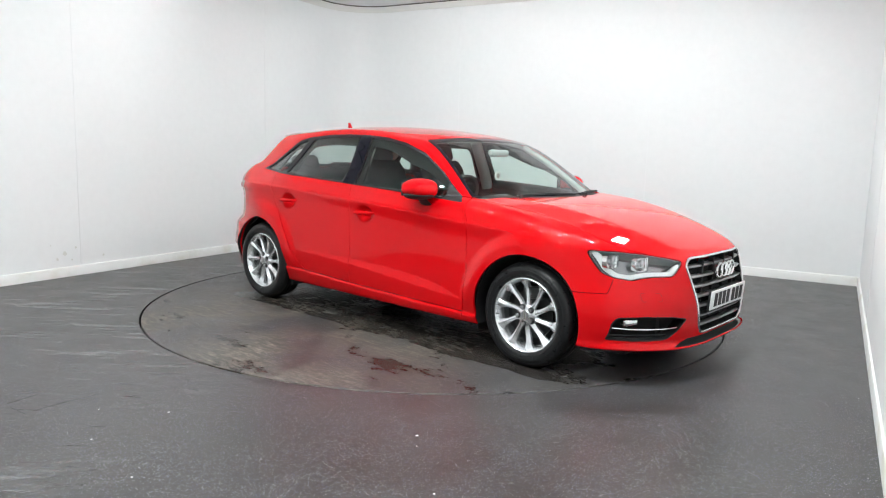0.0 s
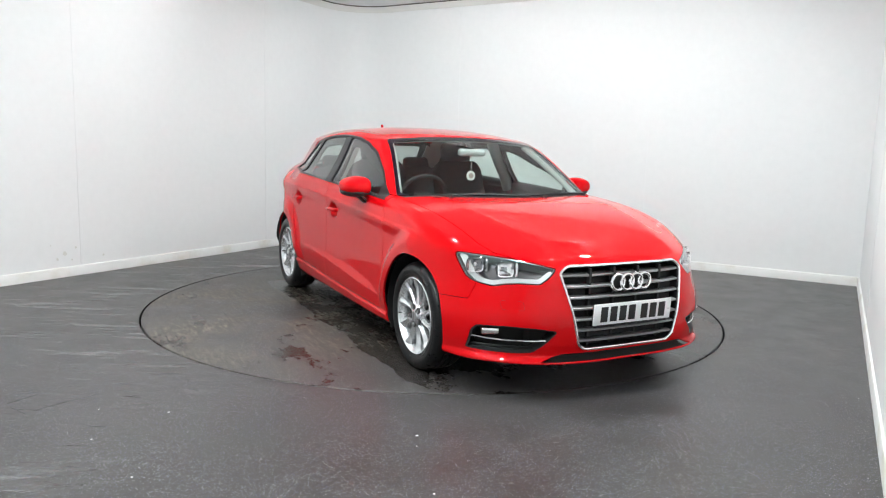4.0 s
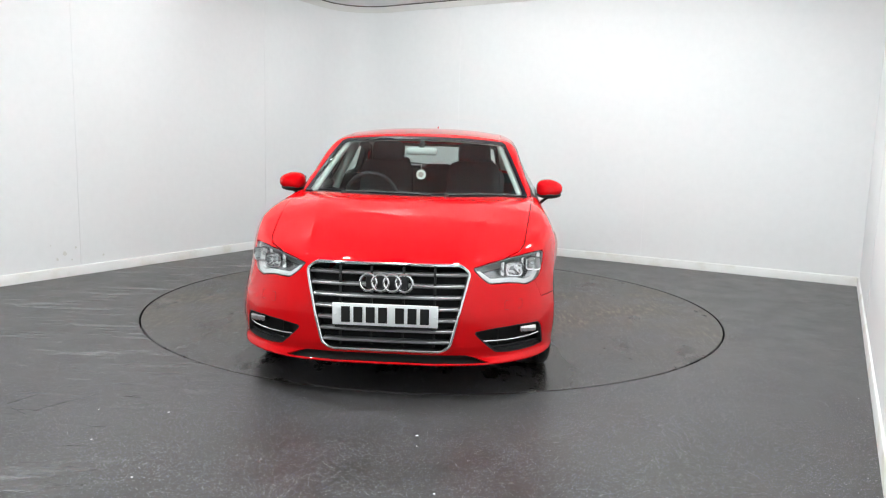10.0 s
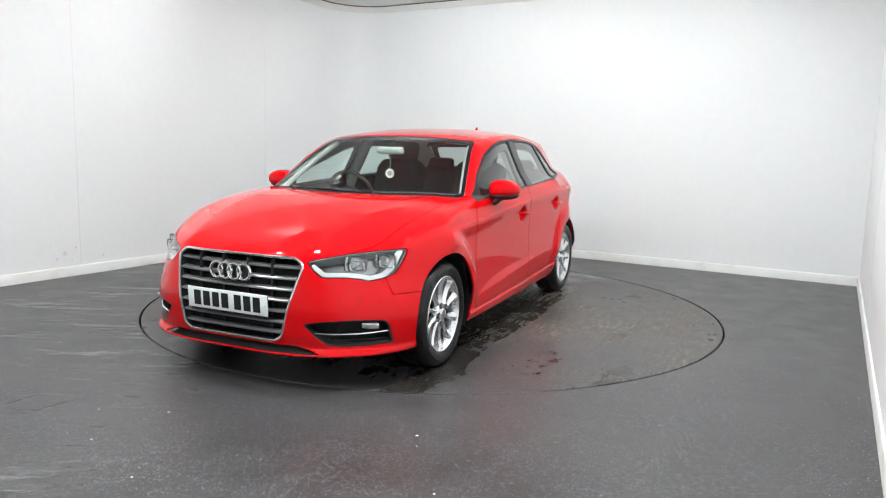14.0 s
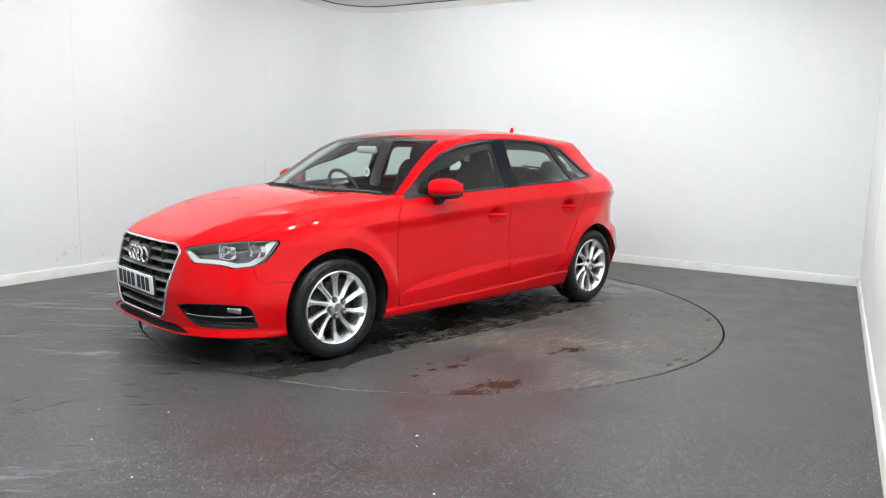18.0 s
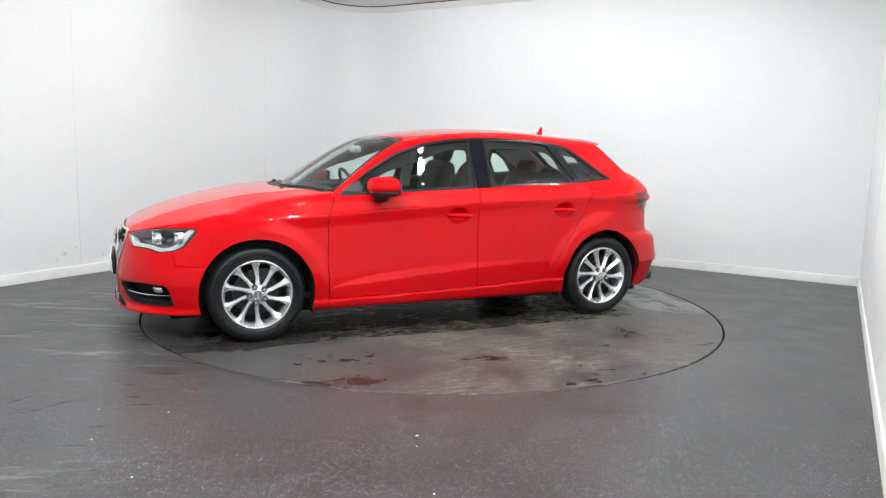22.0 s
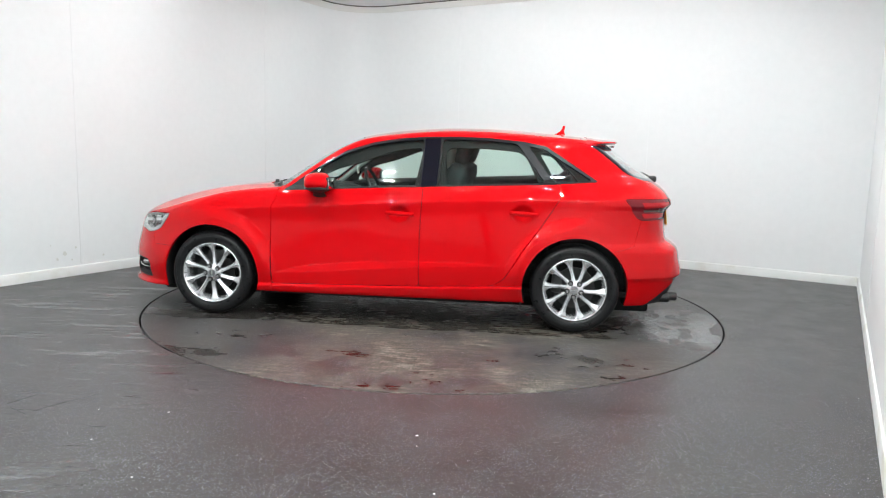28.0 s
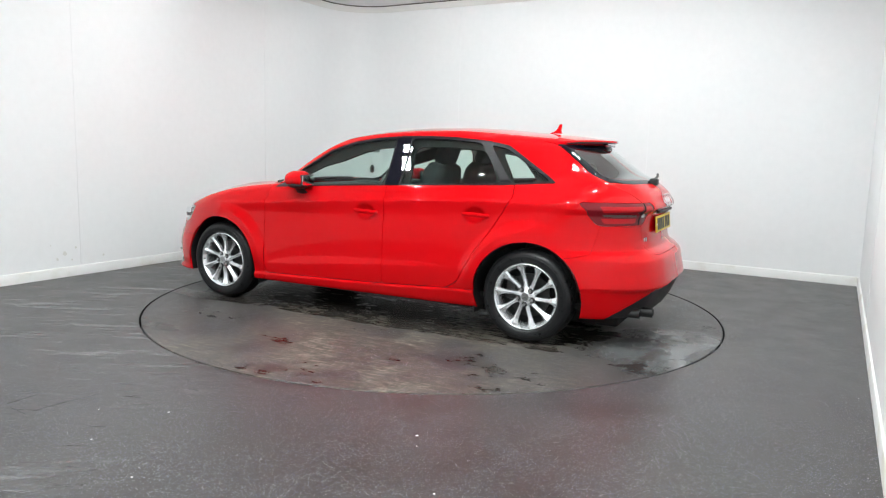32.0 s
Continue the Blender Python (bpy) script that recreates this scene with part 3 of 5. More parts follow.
def surface(h=0.0125):
    """Dual surface of skin() over the car's left half, as points, unit normals and triangles."""
    ax = [np.arange(-2.25, 2.30, h), np.arange(-2 * h, 1.0, h), np.arange(0.15, 1.50, h)]
    X, Y, Z = np.meshgrid(*ax, indexing="ij")
    F = skin(X, Y, Z)
    F[np.abs(F) < 1e-9] = 1e-9
    sg = F < 0
    n = [s - 1 for s in F.shape]
    acc, cnt = np.zeros((*n, 3)), np.zeros(n)
    corner = [(i, j, k) for i in (0, 1) for j in (0, 1) for k in (0, 1)]

    def cut(arr, c):
        return arr[c[0]:c[0] + n[0], c[1]:c[1] + n[1], c[2]:c[2] + n[2]]
    for a in corner:
        for b in corner:
            if sum(b) - sum(a) == 1 and sum(abs(p - q) for p, q in zip(a, b)) == 1:
                fa, fb = cut(F, a), cut(F, b)
                hit = (fa < 0) != (fb < 0)
                t = np.where(hit, fa / np.where(hit, fa - fb, 1), 0)
                for k in range(3):
                    acc[..., k] += np.where(hit, a[k] + (b[k] - a[k]) * t, 0)
                cnt += hit
    live = cnt > 0
    idx = -np.ones(n, int)
    idx[live] = np.arange(live.sum())
    cell = np.argwhere(live)
    P = np.array([a[0] for a in ax]) + (cell + acc[live] / cnt[live][:, None]) * h
    quads = []
    for k in range(3):
        o = [m for m in range(3) if m != k]
        lo = [slice(None)] * 3
        hi = [slice(None)] * 3
        lo[k], hi[k] = slice(0, -1), slice(1, None)
        cr = sg[tuple(lo)] != sg[tuple(hi)]
        inside = sg[tuple(lo)]
        ids = np.argwhere(cr)
        ids = ids[(ids[:, o[0]] > 0) & (ids[:, o[1]] > 0) & (ids[:, o[0]] < n[o[0]]) & (ids[:, o[1]] < n[o[1]])]
        e0, e1 = np.eye(3, dtype=int)[o[0]], np.eye(3, dtype=int)[o[1]]
        q = np.stack([idx[tuple((ids - s).T)] for s in (0 * e0, e0, e0 + e1, e1)], 1)
        flip = inside[tuple(ids.T)] ^ (k == 1)
        q[~flip] = q[~flip][:, ::-1]
        quads.append(q)
    Q = np.concatenate(quads)
    Q = Q[(Q >= 0).all(1)]
    for _ in range(4):
        g = grad(P)
        step = skin(*P.T)[:, None] * g / np.maximum((g * g).sum(1), 1e-6)[:, None]
        P -= np.clip(step, -0.01, 0.01)
    N = grad(P, 0.003)
    N /= np.linalg.norm(N, axis=1)[:, None]
    tri = np.concatenate([Q[:, [0, 1, 2]], Q[:, [0, 2, 3]]])
    tn = np.cross(P[tri[:, 1]] - P[tri[:, 0]], P[tri[:, 2]] - P[tri[:, 0]])
    bad = (tn * N[tri[:, 0]]).sum(1) < 0
    tri[bad] = tri[bad][:, ::-1]
    return P, N, tri


def clip(S, field):
    """The part of a triangle sheet where field < 0."""
    P, N, tri = S
    if len(tri) == 0:
        return S
    f = field + 1e-9
    s = f[tri] < 0
    c = s.sum(1)
    keep = [tri[c == 3]]
    newP, newN, base = [], [], len(P)
    pair = {}

    def cross(a, b):
        key = (a, b) if a < b else (b, a)
        if key not in pair:
            t = f[key[0]] / (f[key[0]] - f[key[1]])
            pair[key] = base + len(newP)
            newP.append(P[key[0]] * (1 - t) + P[key[1]] * t)
            newN.append(N[key[0]] * (1 - t) + N[key[1]] * t)
        return pair[key]
    extra = []
    for t, m in zip(tri[(c == 1) | (c == 2)], s[(c == 1) | (c == 2)]):
        if m.sum() == 1:
            i = int(np.argmax(m))
            a, b, d = t[i], t[(i + 1) % 3], t[(i + 2) % 3]
            extra.append((a, cross(a, b), cross(a, d)))
        else:
            i = int(np.argmin(m))
            a, b, d = t[i], t[(i + 1) % 3], t[(i + 2) % 3]
            p, q = cross(a, b), cross(a, d)
            extra += [(p, b, d), (p, d, q)]
    T = np.concatenate(keep + ([np.array(extra)] if extra else []))
    PP = np.concatenate([P] + ([np.array(newP)] if newP else []))
    NN = np.concatenate([N] + ([np.array(newN)] if newN else []))
    used, inv = np.unique(T, return_inverse=True)
    NN = NN[used]
    return PP[used], NN / np.linalg.norm(NN, axis=1)[:, None], inv.reshape(-1, 3)


def poly(a, b, pts):
    """Signed distance (inside negative) of the points (a, b) to a polygon."""
    pts = np.array(pts, float)
    d = np.full(len(a), 1e9)
    inside = np.zeros(len(a), bool)
    for i in range(len(pts)):
        x0, y0 = pts[i]
        x1, y1 = pts[(i + 1) % len(pts)]
        ex, ey = x1 - x0, y1 - y0
        t = np.clip(((a - x0) * ex + (b - y0) * ey) / (ex * ex + ey * ey + 1e-12), 0, 1)
        d = np.minimum(d, np.hypot(a - x0 - t * ex, b - y0 - t * ey))
        if ey:
            inside ^= ((y0 > b) != (y1 > b)) & (a < ex * (b - y0) / ey + x0)
    return np.where(inside, -d, d)


def rounded(pts, r=0.02, steps=4):
    """The polygon with its corners rounded."""
    out = []
    n = len(pts)
    for i in range(n):
        a, b, c = (Vector(pts[(i + k) % n]) for k in (-1, 0, 1))
        u, v = a - b, c - b
        q = min(r, u.length * 0.45, v.length * 0.45)
        p0, p1 = b + u.normalized() * q, b + v.normalized() * q
        for k in range(steps + 1):
            t = k / steps
            out.append(tuple((1 - t) ** 2 * p0 + 2 * t * (1 - t) * b + t * t * p1))
    return out


def skin_y(x, z):
    """The half-width of the car at (x, z)."""
    a, b = 0.2, 1.1
    for _ in range(30):
        m = (a + b) / 2
        if float(skin(np.array(x), np.array(m), np.array(z))) < 0:
            a = m
        else:
            b = m
    return a


GAP = 0.0045


def take(S, field, gap=GAP):
    """Split a sheet by a function of its points: the inside, and the rest, with a gap between them."""
    return clip(S, field(S[0]) + gap / 2), clip(S, -field(S[0]) + gap / 2)


def mirrored(S):
    P, N, T = S
    f = np.array([1, -1, 1])
    return P * f, N * f, T[:, ::-1]


def both(S):
    """A half sheet and its mirror image, in one."""
    A = S[0] * np.where(np.abs(S[0]) < 1e-6, [1, 0, 1], 1), S[1], S[2]
    B = mirrored(A)
    return np.concatenate([A[0], B[0]]), np.concatenate([A[1], B[1]]), np.concatenate([A[2], B[2] + len(A[0])])


def shifted(S, d):
    return S[0] + S[1] * d, S[1], S[2]


def sheet(name, S, material, parent, label="", flange=0.012):
    """A panel: the sheet, and a lip turned inwards round its edge."""
    P, N, T = S
    e = np.concatenate([T[:, [0, 1]], T[:, [1, 2]], T[:, [2, 0]]])
    key = np.sort(e, 1)
    _, first, count = np.unique(key, axis=0, return_index=True, return_counts=True)
    rim = e[first[count == 1]]
    rim = rim[~((np.abs(P[rim[:, 0], 1]) < 1e-6) & (np.abs(P[rim[:, 1], 1]) < 1e-6))]
    V, F, NN = [P], [T], [N]
    if flange and len(rim):
        a, b = P[rim[:, 0]], P[rim[:, 1]]
        na, nb = N[rim[:, 0]], N[rim[:, 1]]
        k = len(P) + np.arange(len(rim))
        m = len(rim)
        V += [a, b, b - nb * flange, a - na * flange]
        out = np.cross(b - a, na)
        out /= np.maximum(np.linalg.norm(out, axis=1), 1e-9)[:, None]
        NN += [out] * 4
        F += [np.stack([k + m, k, k + 3 * m], 1), np.stack([k + m, k + 3 * m, k + 2 * m], 1)]
    return mesh_of(name, np.concatenate(V), np.concatenate(F), material, parent, label, True, np.concatenate(NN))


CAR = empty("car")
tagged(CAR, "glossy red five-door hatchback standing on the turntable", "car")
SKIN = surface()
SKIN = clip(SKIN, -SKIN[0][:, 1] - 0.0)
# nothing below the sills, nothing inside the wheel arches
SKIN = clip(SKIN, 0.198 - SKIN[0][:, 2])
SKIN = clip(SKIN, np.where(SKIN[0][:, 1] > 0.4, ARCH_R - np.hypot(SKIN[0][:, 0] - WB, SKIN[0][:, 2] - HUB_Z), -1))
SKIN = clip(SKIN, np.where(SKIN[0][:, 1] > 0.4, ARCH_R + 0.004 - np.hypot(SKIN[0][:, 0] + WB, SKIN[0][:, 2] - HUB_Z), -1))

DLO = [(0.79, 0.931), (0.72, 0.982), (0.548, 1.106), (0.349, 1.227), (0.148, 1.292), (-0.056, 1.326), (-0.262, 1.342), (-0.47, 1.346), (-0.682, 1.342), (-0.94, 1.320),
       (-1.085, 1.292), (-1.27, 1.175), (-1.455, 1.056), (-1.13, 1.031), (-0.65, 1.009), (-0.24, 0.990), (0.16, 0.970), (0.55, 0.945)]
WIND = [(-0.77, 0.915), (0, 0.90), (0.77, 0.915), (0.750, 0.945), (0.702, 1.06), (0.648, 1.19), (0.596, 1.300), (0.57, 1.318), (0.3, 1.338), (0, 1.344), (-0.3, 1.338), (-0.57, 1.318), (-0.596, 1.300), (-0.648, 1.19), (-0.702, 1.06), (-0.750, 0.945)]
HEAD = rounded([(0.419, 0.676), (0.501, 0.697), (0.60, 0.717), (0.70, 0.728), (0.786, 0.731), (0.794, 0.715), (0.788, 0.668), (0.773, 0.611), (0.745, 0.589), (0.69, 0.577), (0.652, 0.590), (0.595, 0.598), (0.505, 0.598), (0.46, 0.631)], 0.012)
TAIL = rounded([(0.80, 0.950), (0.40, 0.945), (0.37, 0.91), (0.44, 0.802), (0.74, 0.800), (0.80, 0.92)], 0.02)
GRILLE = rounded([(0.36, 0.690), (0.408, 0.655), (0.318, 0.292), (0.28, 0.264), (-0.28, 0.264), (-0.318, 0.292), (-0.408, 0.655), (-0.36, 0.690)], 0.02)
FOG = rounded([(0.43, 0.366), (0.53, 0.382), (0.66, 0.388), (0.768, 0.381), (0.786, 0.352), (0.794, 0.28), (0.798, 0.250), (0.735, 0.247), (0.62, 0.246), (0.545, 0.253), (0.485, 0.308)], 0.012)
HOOD = [(1.085, -0.1), (1.085, 0.0), (1.055, 0.3), (0.985, 0.5), (0.90, 0.67), (0.862, 0.764), (1.2, 0.742), (1.5, 0.712), (1.74, 0.685), (1.83, 0.655), (1.97, 0.545), (2.06, 0.425), (2.3, 0.30), (2.3, -0.1)]

rest = SKIN
glass_side, rest = take(rest, lambda p: np.where(p[:, 1] > 0.42, poly(p[:, 0], p[:, 2], DLO), 0.5), 0.0)
wind, rest = take(rest, lambda p: np.maximum(np.where(p[:, 0] > 0.22, poly(p[:, 1], p[:, 2], WIND), 0.5), np.abs(p[:, 0] - wind_x(p[:, 2]) + 0.36 * p[:, 1] ** 2 + 0.03) - 0.042), 0.002)
head, rest = take(rest, lambda p: np.where(p[:, 0] > 1.4, poly(p[:, 1], p[:, 2], HEAD), 0.5))
grille_cut, rest = take(rest, lambda p: np.where(p[:, 0] > 1.9, poly(p[:, 1], p[:, 2], GRILLE), 0.5), 0.0)
fog_cut, rest = take(rest, lambda p: np.where(p[:, 0] > 1.6, poly(p[:, 1], p[:, 2], FOG), 0.5), 0.0)
slot_cut, rest = take(rest, lambda p: np.where(p[:, 0] > 1.9, poly(p[:, 1], p[:, 2], [(-0.5, 0.209), (0.53, 0.209), (0.40, 0.246), (-0.4, 0.246)]), 0.5), 0.0)
tail, rest = take(rest, lambda p: np.where(p[:, 0] < -1.5, poly(p[:, 1], p[:, 2], TAIL), 0.5), 0.002)
hood, rest = take(rest, lambda p: np.where((p[:, 2] > 0.66) & (p[:, 0] > 0.7), poly(p[:, 0], p[:, 1], HOOD), 0.5))
cowl, rest = take(rest, lambda p: np.where((p[:, 2] > 0.8) & (p[:, 2] < 1.0), poly(p[:, 0], p[:, 1], [(0.72, -0.1), (0.72, 0.70), (0.83, 0.742), (1.2, 0.6), (1.2, -0.1)]), 0.5), 0.0)
bumper, rest = take(rest, lambda p: np.maximum(np.where(p[:, 0] > 1.2, poly(p[:, 0], p[:, 2], [(1.5, 0.1), (1.5, 0.497), (1.80, 0.502), (1.83, 0.66), (1.95, 0.72), (2.5, 0.75), (2.5, 0.1)]), 0.5), -1), 0.0028)
fender, rest = take(rest, lambda p: np.where(p[:, 1] > 0.3, poly(p[:, 0], p[:, 2], [(2.1, 0.1), (2.1, 1.2), (1.0, 1.2), (0.822, 0.935), (0.826, 0.885), (0.86, 0.828), (0.868, 0.518), (0.855, 0.10)]), 0.5))
front_door, rest = take(rest, lambda p: np.where(p[:, 1] > 0.5, poly(p[:, 0], p[:, 2], rounded([(0.822, 0.96), (0.826, 0.885), (0.86, 0.828), (0.868, 0.518), (0.855, 0.258), (-0.222, 0.286), (-0.22, 0.645), (-0.238, 1.02)], 0.02)), 0.5))
rear_door, rest = take(rest, lambda p: np.where(p[:, 1] > 0.5, poly(p[:, 0], p[:, 2], rounded([(-0.238, 1.02), (-0.22, 0.645), (-0.222, 0.286), (-0.74, 0.312), (-0.82, 0.36), (-0.887, 0.465), (-0.945, 0.568), (-1.064, 0.733), (-1.141, 0.856), (-1.20, 0.955), (-1.19, 1.045)], 0.02)), 0.5))
sill, rest = take(rest, lambda p: np.where(p[:, 1] > 0.4, poly(p[:, 0], p[:, 2], [(0.97, 0.1), (0.97, 0.258), (0.855, 0.258), (-0.222, 0.286), (-0.74, 0.312), (-1.0, 0.32), (-1.0, 0.1)]), 0.5), 0.003)
roof, rest = take(rest, lambda p: np.where(p[:, 2] > 1.2, poly(p[:, 0], p[:, 1], [(0.5, -0.1), (0.5, 0.35), (0.30, 0.545), (0.0, 0.562), (-0.5, 0.565), (-1.0, 0.545), (-1.33, 0.515), (-1.37, -0.1)]), 0.5))
rear_bumper, rest = take(rest, lambda p: np.where(p[:, 0] < -1.4, np.maximum(poly(p[:, 0], p[:, 2], [(-1.5, 0.1), (-1.56, 0.585), (-1.64, 0.598), (-1.715, 0.62), (-1.735, 0.70), (-1.76, 0.80), (-1.95, 0.79), (-2.3, 0.79), (-2.3, 0.1)]),
                         -poly(p[:, 1], p[:, 2], rounded([(-0.48, 1.0), (-0.46, 0.68), (-0.40, 0.60), (0.40, 0.60), (0.46, 0.68), (0.48, 1.0)], 0.04))), 0.5), 0.0018)
tailgate, side_frame = take(rest, lambda p: np.where(p[:, 0] < -1.30, poly(p[:, 1], p[:, 2], [(-0.3, 0.5), (0.46, 0.5), (0.47, 0.80), (0.52, 0.955), (0.615, 1.050), (0.610, 1.085), (0.575, 1.285), (0.565, 1.5), (-0.3, 1.5)]), 0.5))

for mir in (False, True):
    s = mirrored if mir else (lambda q: q)
    sheet("front_fender", s(fender), M["paint"], CAR, "red front wing panel")
    sheet("side_frame", s(side_frame), M["paint"], CAR, "red side frame with pillars and rear wing")
    sheet("sill", s(sill), M["paint"], CAR, "red side sill")
hood_ob = sheet("hood", both(hood), M["paint"], CAR, "red bonnet")
sheet("front_bumper", both(bumper), M["paint"], CAR, "red front bumper")
DIFF = rounded([(-0.73, 0.1), (0.73, 0.1), (0.71, 0.222), (0.66, 0.280), (0.59, 0.330), (0.475, 0.382), (0.2, 0.410), (-0.2, 0.410), (-0.475, 0.382), (-0.59, 0.330), (-0.66, 0.280), (-0.71, 0.222)], 0.03)
diffuser, rear_bumper = take(rear_bumper, lambda p: np.where(p[:, 0] < -1.7, poly(p[:, 1], p[:, 2], DIFF), 0.5), 0.003)
sheet("rear_bumper", both(rear_bumper), M["paint"], CAR, "red rear bumper")
sheet("rear_diffuser", both(shifted(diffuser, -0.006)), M["plastic"], CAR, "black lower bumper insert", 0.02)
sheet("roof", both(roof), M["paint"], CAR, "red roof panel")


# ---- doors, glass and trim ----
def nose(y, z):
    y = np.abs(y)
    return nose_x(np.asarray(z, float)) - nose_plan(np.asarray(y, float)) * (0.80 + 0.20 * sstep(0.35, 0.65, z))


PANE_F = rounded([(0.625, 0.953), (0.625, 1.040), (0.525, 1.106), (0.338, 1.213), (0.142, 1.275), (-0.058, 1.308), (-0.212, 1.322), (-0.206, 0.998), (0.16, 0.980), (0.55, 0.955)], 0.02)
PANE_R = rounded([(-0.346, 1.325), (-0.47, 1.328), (-0.682, 1.323), (-0.880, 1.306), (-1.085, 1.041), (-0.65, 1.019), (-0.341, 1.002)], 0.03)
PANE_Q = rounded([(-0.958, 1.292), (-1.072, 1.272), (-1.255, 1.158), (-1.412, 1.064), (-1.148, 1.046)], 0.025)
PILLAR_B = [(-0.218, 0.985), (-0.222, 1.326), (-0.335, 1.330), (-0.330, 0.988)]

pane_f, frame_rest = take(glass_side, lambda p: poly(p[:, 0], p[:, 2], PANE_F), 0.002)
pane_r, frame_rest = take(frame_rest, lambda p: poly(p[:, 0], p[:, 2], PANE_R), 0.002)
pane_q, frame_rest = take(frame_rest, lambda p: poly(p[:, 0], p[:, 2], PANE_Q), 0.002)
OPEN_F = rounded([(0.62, 0.955), (0.575, 1.04), (0.40, 1.118), (0.241, 1.160), (0.041, 1.234), (-0.085, 1.264), (-0.190, 1.272), (-0.208, 1.245), (-0.165, 0.985), (0.20, 0.970)], 0.02)
OPEN_R = rounded([(-0.40, 1.000), (-0.385, 1.10), (-0.375, 1.245), (-0.41, 1.280), (-0.68, 1.282), (-0.90, 1.264), (-0.955, 1.225), (-1.05, 1.045), (-1.03, 1.02), (-0.65, 1.008)], 0.025)
OPEN_Q = rounded([(-1.045, 1.254), (-1.17, 1.234), (-1.325, 1.066), (-1.165, 1.060)], 0.02)
lining_side = glass_side
for opening in (OPEN_F, OPEN_R, OPEN_Q):
    lining_side = clip(lining_side, -poly(lining_side[0][:, 0], lining_side[0][:, 2], opening))
pillar_b, frame_rest = take(frame_rest, lambda p: poly(p[:, 0], p[:, 2], PILLAR_B), 0.003)
sail, frame_rest = take(frame_rest, lambda p: poly(p[:, 0], p[:, 2], [(0.605, 0.94), (0.605, 1.05), (0.79, 0.945), (0.76, 0.92)]), 0.002)
WIND_IN = [(0, 0.978), (0.40, 0.968), (0.68, 0.966), (0.715, 0.978), (0.678, 1.07), (0.625, 1.19), (0.577, 1.290), (0.54, 1.304), (0.3, 1.320), (0, 1.325)]
WIND_IN = WIND_IN + [(-a, b) for a, b in WIND_IN[::-1]]
screen, screen_edge = take(wind, lambda p: poly(p[:, 1], p[:, 2], WIND_IN), 0.0)
REAR_WIN = [(0, 1.056), (0.45, 1.060), (0.59, 1.072), (0.75, 1.09), (0.75, 1.31), (0, 1.31)]
REAR_WIN = REAR_WIN + [(-a, b) for a, b in REAR_WIN[::-1]]
rear_glass_all, tailgate = take(tailgate, lambda p: np.where(p[:, 0] < -1.4, poly(p[:, 1], p[:, 2], REAR_WIN), 0.5), 0.003)
REAR_IN = [(0, 1.078), (0.46, 1.083), (0.550, 1.097), (0.555, 1.12), (0.525, 1.265), (0.50, 1.28), (0, 1.288)]
REAR_IN = REAR_IN + [(-a, b) for a, b in REAR_IN[::-1]]
rear_glass, rear_edge = take(rear_glass_all, lambda p: poly(p[:, 1], p[:, 2], REAR_IN), 0.0)


